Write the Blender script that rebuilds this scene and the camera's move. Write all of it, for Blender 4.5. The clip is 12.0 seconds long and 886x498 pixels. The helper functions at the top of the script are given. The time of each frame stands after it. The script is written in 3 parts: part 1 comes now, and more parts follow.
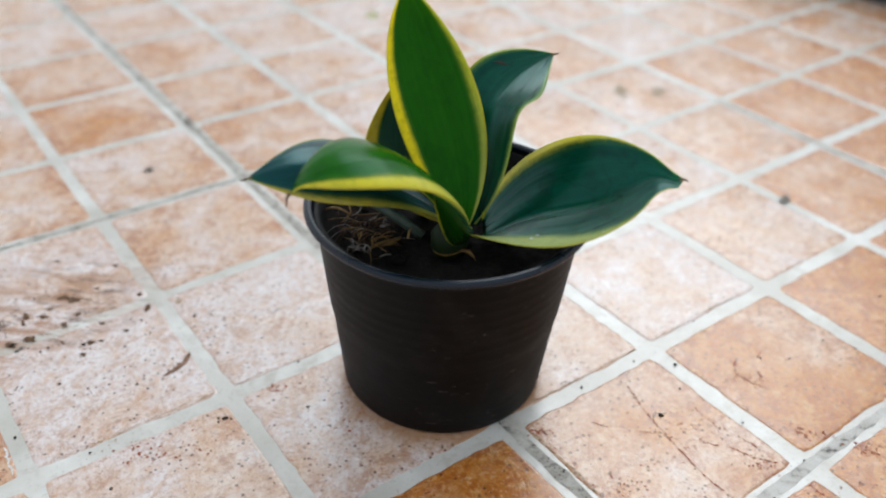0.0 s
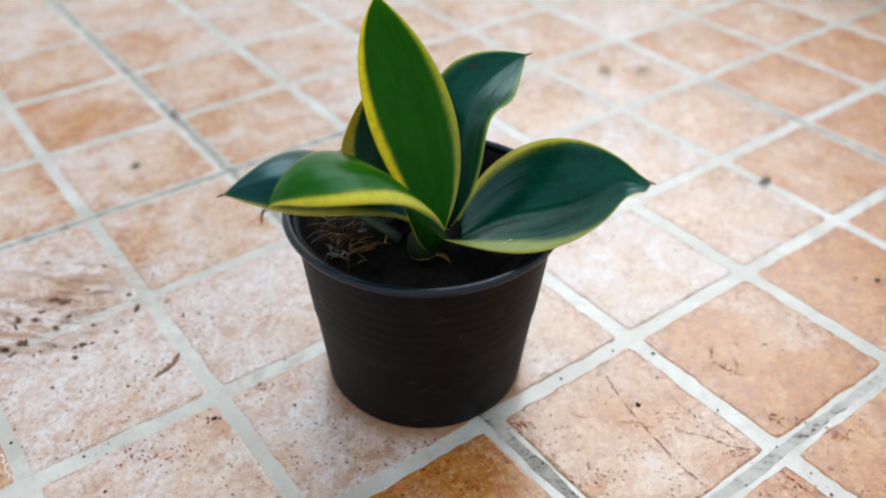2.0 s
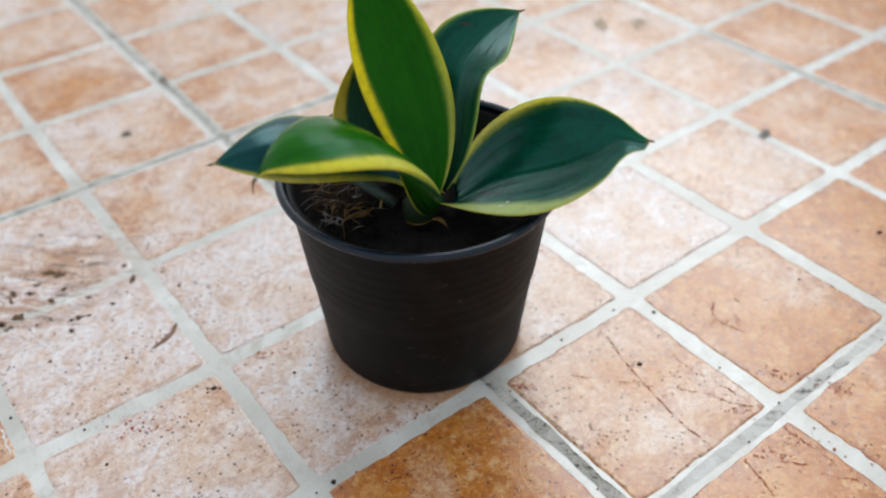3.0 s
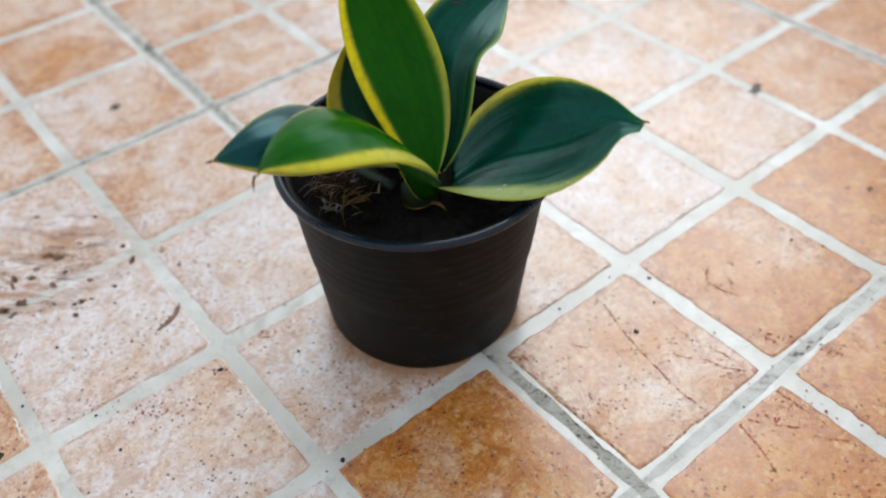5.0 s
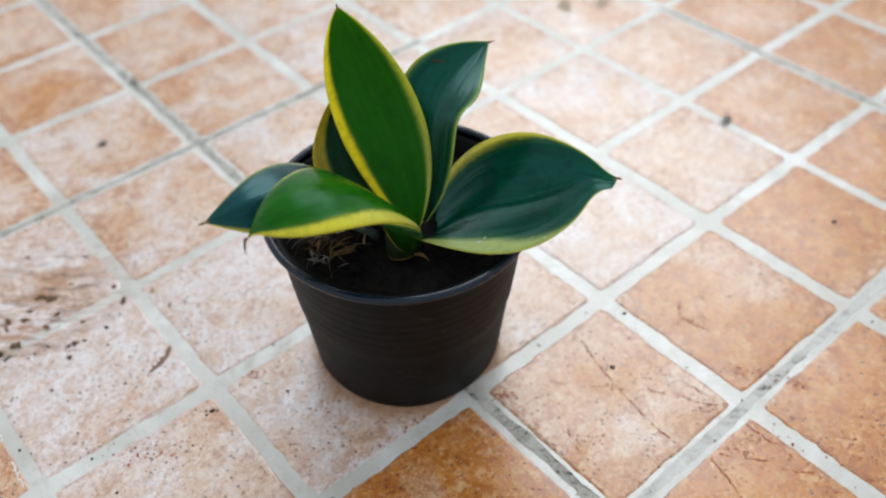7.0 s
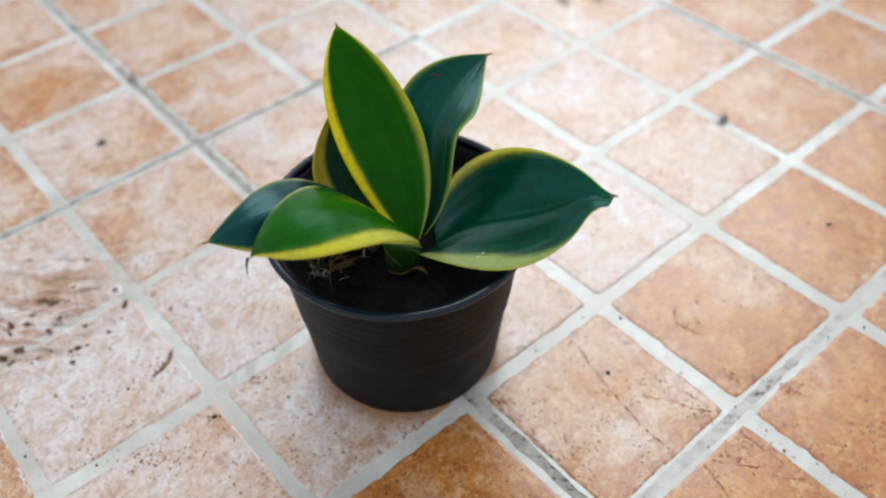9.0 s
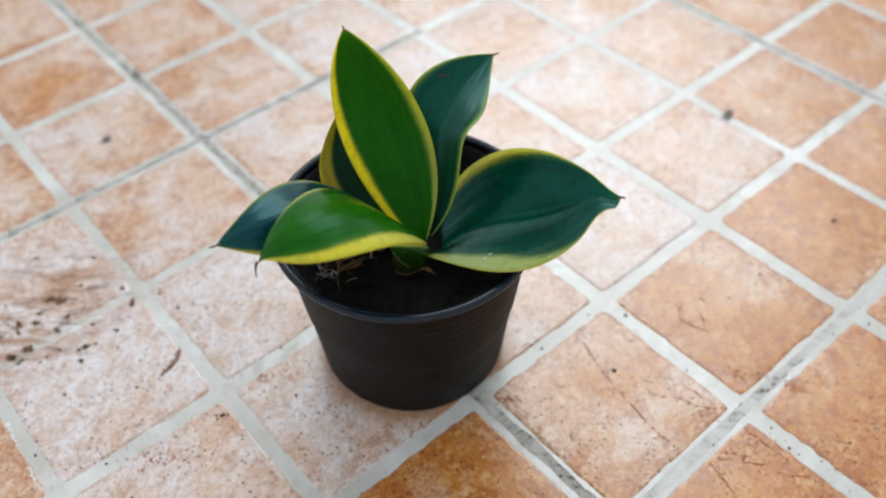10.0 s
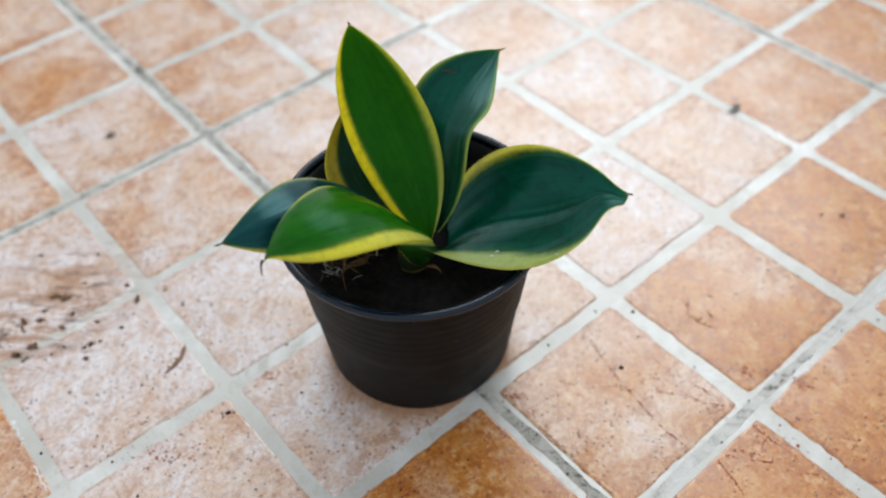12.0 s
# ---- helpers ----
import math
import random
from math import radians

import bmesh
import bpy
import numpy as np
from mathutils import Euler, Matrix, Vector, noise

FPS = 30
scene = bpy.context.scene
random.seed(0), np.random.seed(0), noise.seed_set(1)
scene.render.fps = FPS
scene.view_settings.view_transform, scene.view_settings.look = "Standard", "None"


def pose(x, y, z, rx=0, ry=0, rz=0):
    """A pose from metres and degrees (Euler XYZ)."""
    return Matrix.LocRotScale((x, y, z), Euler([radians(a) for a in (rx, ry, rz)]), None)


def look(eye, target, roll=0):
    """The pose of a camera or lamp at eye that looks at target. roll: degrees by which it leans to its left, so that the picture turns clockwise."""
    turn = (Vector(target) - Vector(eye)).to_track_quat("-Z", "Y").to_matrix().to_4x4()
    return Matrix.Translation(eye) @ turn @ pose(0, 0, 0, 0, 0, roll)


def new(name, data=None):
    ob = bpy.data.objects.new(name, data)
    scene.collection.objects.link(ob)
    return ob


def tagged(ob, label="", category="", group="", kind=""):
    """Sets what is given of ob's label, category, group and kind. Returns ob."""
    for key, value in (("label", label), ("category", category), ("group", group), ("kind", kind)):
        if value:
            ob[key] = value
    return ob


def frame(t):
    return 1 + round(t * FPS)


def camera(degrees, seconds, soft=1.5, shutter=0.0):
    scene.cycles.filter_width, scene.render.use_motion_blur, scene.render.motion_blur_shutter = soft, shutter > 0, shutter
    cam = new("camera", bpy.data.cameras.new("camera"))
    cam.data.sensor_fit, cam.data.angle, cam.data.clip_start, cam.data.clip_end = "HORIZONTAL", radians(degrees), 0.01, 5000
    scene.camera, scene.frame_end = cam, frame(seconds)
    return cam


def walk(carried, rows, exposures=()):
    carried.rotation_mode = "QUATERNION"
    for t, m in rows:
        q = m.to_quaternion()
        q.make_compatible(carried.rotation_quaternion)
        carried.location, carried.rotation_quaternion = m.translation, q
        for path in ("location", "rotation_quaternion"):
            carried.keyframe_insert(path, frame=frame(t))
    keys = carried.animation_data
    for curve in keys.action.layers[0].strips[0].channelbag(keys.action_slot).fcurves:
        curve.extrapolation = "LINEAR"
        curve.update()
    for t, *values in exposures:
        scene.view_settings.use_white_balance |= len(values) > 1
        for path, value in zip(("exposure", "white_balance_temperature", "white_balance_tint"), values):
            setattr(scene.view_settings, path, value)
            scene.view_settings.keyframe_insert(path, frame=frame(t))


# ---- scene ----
cam = camera(53.41, 12.0, soft=2.1)
cam.data.dof.use_dof, cam.data.dof.focus_distance, cam.data.dof.aperture_fstop = True, 0.405, 5.0
PATH = [
    (0, (-0.11395, -0.33213, 0.31535), (0.87404, 0.99911, -0.80344), 1.41),
    (0.5, (-0.11239, -0.33327, 0.32090), (0.86713, 0.99694, -0.80653), 1.16),
    (1, (-0.10981, -0.33509, 0.32867), (0.86258, 0.98756, -0.81372), 0.68),
    (1.5, (-0.10473, -0.33581, 0.33573), (0.85616, 0.97276, -0.83231), 0.19),
    (2, (-0.10283, -0.33566, 0.33624), (0.85391, 0.95602, -0.85381), 0.00),
    (2.5, (-0.10056, -0.33421, 0.33396), (0.84000, 0.93265, -0.89504), -0.82),
    (3, (-0.09838, -0.33139, 0.33469), (0.82492, 0.91323, -0.92961), -1.39),
    (5, (-0.09465, -0.32010, 0.35477), (0.78311, 0.83197, -1.02447), -2.71),
    (5.5, (-0.09339, -0.31971, 0.36480), (0.78105, 0.82246, -1.02473), -2.99),
    (6, (-0.09155, -0.31849, 0.37605), (0.79128, 0.80918, -1.02000), -2.77),
    (6.5, (-0.09169, -0.31827, 0.38245), (0.80975, 0.80954, -1.00154), -2.42),
    (7, (-0.09200, -0.31754, 0.38417), (0.81574, 0.80515, -0.99987), -2.25),
    (9, (-0.08573, -0.30948, 0.40188), (0.79733, 0.77501, -1.02783), -2.10),
    (9.5, (-0.08593, -0.30648, 0.40468), (0.79036, 0.76749, -1.03709), -2.15),
    (10, (-0.08524, -0.30466, 0.40790), (0.78093, 0.76436, -1.04363), -2.36),
    (10.5, (-0.08530, -0.30309, 0.40949), (0.77669, 0.76299, -1.04668), -2.46),
    (11, (-0.08514, -0.30226, 0.40979), (0.77316, 0.76396, -1.04847), -2.58),
    (11.5, (-0.08432, -0.30141, 0.40852), (0.77113, 0.76619, -1.05039), -2.71),
    (12, (-0.08381, -0.30117, 0.40730), (0.76760, 0.76462, -1.05530), -2.76),
]
walk(cam, [(t, look(eye, target, roll)) for t, eye, target, roll in PATH], exposures=[(0, -0.16, 6130, 7), (12, -0.16, 6130, 7)])

# ---- light ----
world = bpy.data.worlds.new("sky")
scene.world = world
world.use_nodes = True
wn = world.node_tree
sky = wn.nodes.new("ShaderNodeTexSky")
sky.sky_type, sky.sun_disc = "NISHITA", False
SUN_AZ, SUN_EL = 40.0, 45.0
sky.sun_elevation, sky.sun_rotation = radians(SUN_EL), radians(90 - SUN_AZ)
sky.dust_density, sky.air_density = 2.0, 1.0
wn.nodes["Background"].inputs["Strength"].default_value = 0.145
hazy = wn.nodes.new("ShaderNodeHueSaturation")
hazy.inputs["Saturation"].default_value = 0.2
wn.links.new(sky.outputs["Color"], hazy.inputs["Color"])
overcast = wn.nodes.new("ShaderNodeMix")
overcast.data_type = "RGBA"
overcast.inputs[0].default_value = 0.75
overcast.inputs[7].default_value = (6.4, 6.5, 6.7, 1.0)
wn.links.new(hazy.outputs["Color"], overcast.inputs[6])
wn.links.new(overcast.outputs[2], wn.nodes["Background"].inputs["Color"])
sun_data = bpy.data.lights.new("sun", "SUN")
sun_data.energy, sun_data.angle, sun_data.color = 0.97, radians(34), (1.0, 0.985, 0.97)
sun = new("sun", sun_data)
away = Vector((math.cos(radians(SUN_AZ)) * math.cos(radians(SUN_EL)), math.sin(radians(SUN_AZ)) * math.cos(radians(SUN_EL)), math.sin(radians(SUN_EL))))
sun.matrix_world = look(away * 4, (0, 0, 0))


# ---- materials ----
class Nodes:
    """A small builder for node materials."""

    def __init__(self, name, rough=0.5, spec=0.5):
        self.mat = bpy.data.materials.new(name)
        self.mat.use_nodes = True
        self.tree = self.mat.node_tree
        self.bsdf = self.tree.nodes["Principled BSDF"]
        self.bsdf.inputs["Roughness"].default_value = rough
        self.bsdf.inputs["Specular IOR Level"].default_value = spec

    def put(self, socket, value):
        if isinstance(value, (int, float)):
            socket.default_value = value
        elif isinstance(value, tuple):
            socket.default_value = (*value, 1.0) if len(value) == 3 and socket.type == "RGBA" else value
        else:
            self.tree.links.new(value, socket)

    def node(self, kind, out=0, values=(), **settings):
        n = self.tree.nodes.new("ShaderNode" + kind)
        for key, value in settings.items():
            setattr(n, key, value)
        for key, value in values:
            self.put(n.inputs[key], value)
        return n.outputs[out]

    def math(self, op, a, b=0.0, clamp=False):
        return self.node("Math", 0, ((0, a), (1, b)), operation=op, use_clamp=clamp)

    def mix(self, fac, a, b, blend="MIX"):
        return self.node("Mix", 2, ((0, fac), (6, a), (7, b)), data_type="RGBA", blend_type=blend)

    def noise(self, at, scale, detail=4.0, rough=0.55, distort=0.0):
        return self.node("TexNoise", 0, (("Vector", at), ("Scale", scale), ("Detail", detail), ("Roughness", rough), ("Distortion", distort)))

    def ramp(self, value, low, high, a=0.0, b=1.0):
        return self.node("MapRange", 0, ((0, value), (1, low), (2, high), (3, a), (4, b)), clamp=True)

    def moved(self, at, offset=(0, 0, 0), scale=(1, 1, 1), turn=(0, 0, 0)):
        return self.node("Mapping", 0, (("Vector", at), ("Location", offset), ("Rotation", turn), ("Scale", scale)))

    def place(self):
        return self.node("NewGeometry", 0)

    def bump(self, height, strength=0.3, distance=0.001, normal=None):
        values = [("Height", height), ("Strength", strength), ("Distance", distance)]
        if normal is not None:
            values.append(("Normal", normal))
        return self.node("Bump", 0, values)

    def done(self, colour, rough=None, normal=None):
        self.put(self.bsdf.inputs["Base Color"], colour)
        if rough is not None:
            self.put(self.bsdf.inputs["Roughness"], rough)
        if normal is not None:
            self.put(self.bsdf.inputs["Normal"], normal)
        return self.mat


def ground_in_soil(m, p, base):
    """Brown soil rubbed into one stretch of the patio."""
    off = m.node("VectorMath", 0, ((0, p), (1, (-0.062, 0.122, 0.0))), operation="SUBTRACT")
    far = m.node("VectorMath", 1, ((0, m.node("VectorMath", 0, ((0, off), (1, (1.0, 1.35, 0.0))), operation="MULTIPLY")),), operation="LENGTH")
    near = m.ramp(far, 0.080, 0.025)
    wash = m.noise(m.moved(m.moved(p, turn=(0, 0, 0.72)), scale=(26, 75, 40)), 1.0, 5, 0.62, 0.8)
    soil = m.noise(m.moved(m.moved(p, turn=(0, 0, 0.72)), scale=(60, 180, 50)), 1.0, 6, 0.7, 0.6)
    base = m.mix(m.math("MULTIPLY", m.math("MULTIPLY", near, m.ramp(wash, 0.43, 0.56)), 0.85), base, (0.38, 0.18, 0.08))
    return m.mix(m.math("MULTIPLY", m.math("MULTIPLY", near, m.ramp(soil, 0.54, 0.61), True), 0.85), base, (0.11, 0.055, 0.03))


def foot_shade(m, p, base):
    """Warm contact shade round the pot's foot, painted into the floor colour with a ragged edge."""
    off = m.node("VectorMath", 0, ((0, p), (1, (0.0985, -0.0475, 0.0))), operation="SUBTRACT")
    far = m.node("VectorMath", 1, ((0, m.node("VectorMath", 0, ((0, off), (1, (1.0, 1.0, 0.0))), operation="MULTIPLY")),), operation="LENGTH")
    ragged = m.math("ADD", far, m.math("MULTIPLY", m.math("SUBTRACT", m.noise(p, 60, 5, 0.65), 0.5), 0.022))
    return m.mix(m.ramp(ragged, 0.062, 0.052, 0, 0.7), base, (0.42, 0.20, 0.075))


def tile_material():
    m = Nodes("glazed_terracotta", 0.3, 1.0)
    p = m.place()
    tint = m.node("ObjectInfo", 1)
    shade = m.node("ObjectInfo", 5)
    warm = m.node("SeparateColor", 0, (("Color", tint),))
    shifted = m.node("VectorMath", 0, ((0, p), (1, m.node("CombineXYZ", 0, ((2, m.math("MULTIPLY", shade, 3.0)),)))), operation="ADD")
    cloud = m.noise(shifted, 19, 5, 0.6, 0.5)
    blotch = m.noise(shifted, 75, 6, 0.66, 0.8)
    mottle = m.noise(shifted, 125, 5, 0.65, 0.6)
    grain = m.noise(shifted, 420, 5, 0.8)
    smear = m.noise(m.moved(m.moved(shifted, turn=(0, 0, -0.9)), scale=(46, 90, 40)), 1.0, 6, 0.7, 0.9)
    k = m.math("ADD", warm, m.math("MULTIPLY", m.math("SUBTRACT", cloud, 0.5), 2.3), True)
    peach = m.ramp(k, 0.0, 0.45)
    deep = m.ramp(k, 0.45, 1.0)
    base = m.mix(deep, m.mix(peach, (0.73, 0.62, 0.58), (0.70, 0.48, 0.325)), (0.56, 0.205, 0.030))
    base = m.mix(m.ramp(mottle, 0.50, 0.58, 0, 0.6), base, m.mix(k, (0.68, 0.45, 0.30), (0.47, 0.155, 0.020)))
    base = m.mix(m.ramp(smear, 0.46, 0.62, 0, 0.65), base, m.mix(k, (0.84, 0.79, 0.79), (0.68, 0.355, 0.105)))
    base = m.mix(m.ramp(mottle, 0.44, 0.37, 0, 0.6), base, m.mix(k, (0.84, 0.78, 0.76), (0.74, 0.46, 0.20)))
    base = m.mix(m.ramp(blotch, 0.45, 0.39, 0, 0.8), base, m.mix(k, (0.61, 0.43, 0.335), (0.40, 0.125, 0.018)))
    base = m.mix(m.ramp(grain, 0.54, 0.60, 0, 0.75), base, m.mix(k, (0.48, 0.32, 0.25), (0.36, 0.11, 0.028)))
    base = m.mix(m.ramp(grain, 0.44, 0.39, 0, 0.6), base, m.mix(k, (0.88, 0.84, 0.83), (0.72, 0.46, 0.24)))
    # rusty toning towards the moulded edges, an ochre line along the rim
    own = m.node("TexCoord", 3)
    reach = m.math("MAXIMUM", m.math("ABSOLUTE", m.node("SeparateXYZ", 0, ((0, own),))), m.math("ABSOLUTE", m.node("SeparateXYZ", 1, ((0, own),))))
    toned = m.math("MULTIPLY", m.ramp(reach, 0.028, 0.050), m.ramp(m.noise(shifted, 150, 6, 0.8), 0.50, 0.56), True)
    base = m.mix(m.math("MULTIPLY", m.math("MULTIPLY", toned, 0.8), m.ramp(k, 0.1, 0.7, 0.2, 1.0)), base, (0.36, 0.105, 0.025))
    line = m.math("MULTIPLY", m.ramp(reach, 0.0482, 0.0494), m.ramp(m.noise(shifted, 60, 3), 0.40, 0.60), True)
    base = m.mix(m.math("MULTIPLY", line, 0.22), base, (0.36, 0.20, 0.10))
    pits = m.node("TexVoronoi", 0, (("Vector", shifted), ("Scale", 260.0)))
    pit = m.math("MULTIPLY", m.ramp(pits, 0.24, 0.16), m.ramp(m.noise(shifted, 45, 2), 0.47, 0.54))
    base = m.mix(m.math("MULTIPLY", pit, 0.8), base, (0.10, 0.045, 0.025))
    base = foot_shade(m, p, ground_in_soil(m, p, base))
    height = m.math("ADD", m.math("MULTIPLY", cloud, 1.2), m.math("ADD", m.math("MULTIPLY", smear, 0.8), m.math("ADD", m.math("MULTIPLY", blotch, 0.6), m.math("MULTIPLY", grain, 0.15))))
    height = m.math("SUBTRACT", height, m.math("MULTIPLY", pit, 0.4))
    rough = m.ramp(blotch, 0.3, 0.7, 0.18, 0.31)
    return m.done(base, rough, m.bump(height, 0.35, 0.0009))


def grout_material():
    m = Nodes("cement_joint", 0.26, 1.0)
    p = m.place()
    big, fine = m.noise(p, 28, 5, 0.6), m.noise(p, 330, 5, 0.7)
    base = m.mix(m.ramp(big, 0.3, 0.7), (0.60, 0.58, 0.52), (0.86, 0.85, 0.81))
    base = m.mix(m.ramp(fine, 0.58, 0.74, 0, 0.6), base, (0.27, 0.23, 0.18))
    base = m.mix(m.ramp(m.noise(p, 9, 4), 0.42, 0.58, 0, 0.5), base, (0.46, 0.44, 0.37))
    base = m.mix(m.ramp(m.noise(p, 75, 5, 0.7), 0.52, 0.66, 0, 0.5), base, (0.46, 0.42, 0.34))
    base = ground_in_soil(m, p, base)
    return m.done(base, None, m.bump(m.math("ADD", big, fine), 0.22, 0.0004))


def dirty_joint_material(name, dark, light, sooty):
    m = Nodes(name, 0.6, 0.4)
    p = m.place()
    big, fine = m.noise(p, 60, 6, 0.72, 0.6), m.noise(p, 380, 4, 0.75)
    base = m.mix(m.ramp(big, 0.35, 0.65), dark, light)
    base = m.mix(m.math("MULTIPLY", m.ramp(m.noise(p, 230, 5, 0.8), 0.52, 0.57, 0, 0.95), m.ramp(big, sooty, sooty - 0.14)), base, (0.05, 0.046, 0.038))
    return m.done(base, None, m.bump(fine, 0.8, 0.001))


def leaf_material(name, green, light, margin_l, margin_r, yellow_l, yellow_r, band=0.5, gloss=0.45, rimmed=0.7, fade=0.7, narrows=(0.5, 0.97)):
    """Leaf with bright margins; the widths are shares of the leaf's breadth."""
    m = Nodes(name, 0.30, gloss)
    uv = m.node("UVMap", 0)
    v = m.node("SeparateXYZ", 0, ((0, uv),))
    u = m.node("SeparateXYZ", 1, ((0, uv),))
    p = m.node("TexCoord", 3)
    edge = m.math("MULTIPLY", m.math("SUBTRACT", m.noise(m.moved(uv, scale=(9, 16, 1)), 1.0, 6, 0.7), 0.5), 0.055)
    ragged = m.math("MULTIPLY", m.math("SUBTRACT", m.noise(m.moved(uv, scale=(34, 3.5, 1)), 1.0, 3, 0.6), 0.5), 0.03)
    vv = m.math("ADD", v, m.math("ADD", edge, ragged))
    taper = m.ramp(u, narrows[0], narrows[1], 1.0, fade)
    near_l = m.math("SUBTRACT", vv, m.math("MULTIPLY", taper, margin_l))
    near_r = m.math("SUBTRACT", m.math("SUBTRACT", 1.0, vv), m.math("MULTIPLY", taper, margin_r))
    left, right = m.ramp(near_l, 0.036, -0.022), m.ramp(near_r, 0.036, -0.022)
    streak = m.noise(m.moved(uv, scale=(15, 1.0, 1)), 1.0, 4, 0.55, 0.4)
    cross = m.noise(m.moved(uv, scale=(5, 9, 1)), 1.0, 4, 0.6, 1.5)
    body = m.mix(m.ramp(streak, 0.3, 0.75, 0, 0.8), green, light)
    body = m.mix(m.ramp(cross, 0.45, 0.7, 0, band), body, tuple(c * 0.45 for c in green))
    mottled = m.noise(p, 190, 5, 0.7)
    yl = m.mix(m.ramp(mottled, 0.46, 0.66, 0, 0.7), yellow_l, tuple(0.55 * a + 0.45 * b for a, b in zip(yellow_l, light)))
    yr = m.mix(m.ramp(mottled, 0.46, 0.66, 0, 0.7), yellow_r, tuple(0.55 * a + 0.45 * b for a, b in zip(yellow_r, light)))
    halo_l, halo_r = m.ramp(near_l, 0.075, 0.0), m.ramp(near_r, 0.075, 0.0)
    body = m.mix(m.math("MULTIPLY", m.math("MAXIMUM", halo_l, halo_r), 0.45), body, (0.11, 0.21, 0.03))
    colour = m.mix(left, body, yl)
    yr = m.mix(m.ramp(u, 0.65, 0.2, 0, 0.5), yr, (0.40, 0.46, 0.14))
    colour = m.mix(right, colour, yr)
    rim = m.math("MAXIMUM", m.ramp(v, 0.022, 0.008), m.ramp(v, 0.978, 0.992))
    colour = m.mix(m.math("MULTIPLY", rim, rimmed), colour, (0.52, 0.46, 0.03))
    colour = m.mix(m.ramp(u, 0.972, 0.992), colour, (0.10, 0.055, 0.02))
    m.bsdf.inputs["IOR"].default_value = 1.42
    m.bsdf.inputs["Subsurface Weight"].default_value = 0.35
    m.bsdf.inputs["Specular Tint"].default_value = (0.34, 0.90, 0.92, 1.0)
    m.bsdf.inputs["Subsurface Radius"].default_value = (1.0, 1.0, 0.3)
    m.bsdf.inputs["Subsurface Scale"].default_value = 0.003
    rough = m.ramp(cross, 0.3, 0.7, 0.17, 0.27)
    ribs = m.noise(m.moved(uv, scale=(8, 0.7, 1)), 1.0, 3, 0.5, 0.3)
    return m.done(colour, rough, m.bump(m.math("ADD", ribs, m.math("MULTIPLY", mottled, 0.03)), 0.6, 0.0012))


def pot_material(name, gloss, low, high, black=(0.0016, 0.0016, 0.0018)):
    m = Nodes(name, 0.42, gloss)
    p = m.place()
    scuff = m.noise(m.moved(p, scale=(120, 120, 330)), 1.0, 5, 0.75, 1.2)
    dust = m.noise(p, 38, 6, 0.65)
    base = m.mix(m.ramp(dust, 0.5, 0.72, 0, 0.7), black, (0.014, 0.0115, 0.0105))
    base = m.mix(m.math("MULTIPLY", m.ramp(scuff, 0.60, 0.69), m.ramp(dust, 0.49, 0.57)), base, (0.055, 0.048, 0.044))
    return m.done(base, m.ramp(dust, 0.3, 0.7, low, high), m.bump(m.math("ADD", scuff, m.math("MULTIPLY", dust, 0.6)), 0.25, 0.0006))


def simple_material(name, a, b, scale=120.0, rough=0.8, spec=0.3, bump=0.5, distance=0.001):
    m = Nodes(name, rough, spec)
    p = m.place()
    n = m.noise(p, scale, 5, 0.65)
    return m.done(m.mix(m.ramp(n, 0.3, 0.7), a, b), None, m.bump(n, bump, distance))


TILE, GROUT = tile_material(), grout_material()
SOOTY = dirty_joint_material("sooty_joint", (0.34, 0.315, 0.265), (0.60, 0.575, 0.52), 0.58)
WORN = dirty_joint_material("worn_joint", (0.54, 0.515, 0.46), (0.78, 0.765, 0.72), 0.50)
# the rim's blue is the sky's reflection put into its base colour
POT, RIM = pot_material("black_plastic", 0.13, 0.44, 0.6), pot_material("black_plastic_rim", 0.36, 0.20, 0.32, (0.003, 0.010, 0.022))
SOIL = simple_material("potting_soil", (0.003, 0.003, 0.0034), (0.018, 0.0145, 0.0125), 240, 0.95, 0.15, 0.9, 0.003)
STRAW = simple_material("dry_straw", (0.16, 0.08, 0.025), (0.42, 0.27, 0.11), 300, 0.7)
FIBRE = simple_material("brown_fibre", (0.025, 0.012, 0.006), (0.10, 0.05, 0.022), 300, 0.8)
ASHEN = simple_material("ashen_root", (0.18, 0.16, 0.15), (0.42, 0.39, 0.37), 300, 0.8)
GRIT = simple_material("dark_grit", (0.018, 0.014, 0.011), (0.07, 0.055, 0.042), 500, 0.9)
HUSK = simple_material("dry_husk", (0.10, 0.05, 0.015), (0.28, 0.17, 0.05), 150, 0.6)
SPINE = simple_material("dry_leaf_spine", (0.055, 0.03, 0.015), (0.16, 0.09, 0.04), 400, 0.7)
PLASTER = simple_material("dark_plinth_paint", (0.035, 0.04, 0.045), (0.06, 0.065, 0.07), 20, 0.6)


# ---- mesh helpers ----
def shade_smooth(me):
    me.polygons.foreach_set("use_smooth", [True] * len(me.polygons))


def part(name, bm, material, parent=None, label="", smooth=True):
    """Links a bmesh as one mesh object under its thing."""
    me = bpy.data.meshes.new(name)
    bm.to_mesh(me)
    bm.free()
    if smooth:
        shade_smooth(me)
    me.materials.append(material)
    ob = new(name, me)
    ob.parent = parent
    return tagged(ob, label)


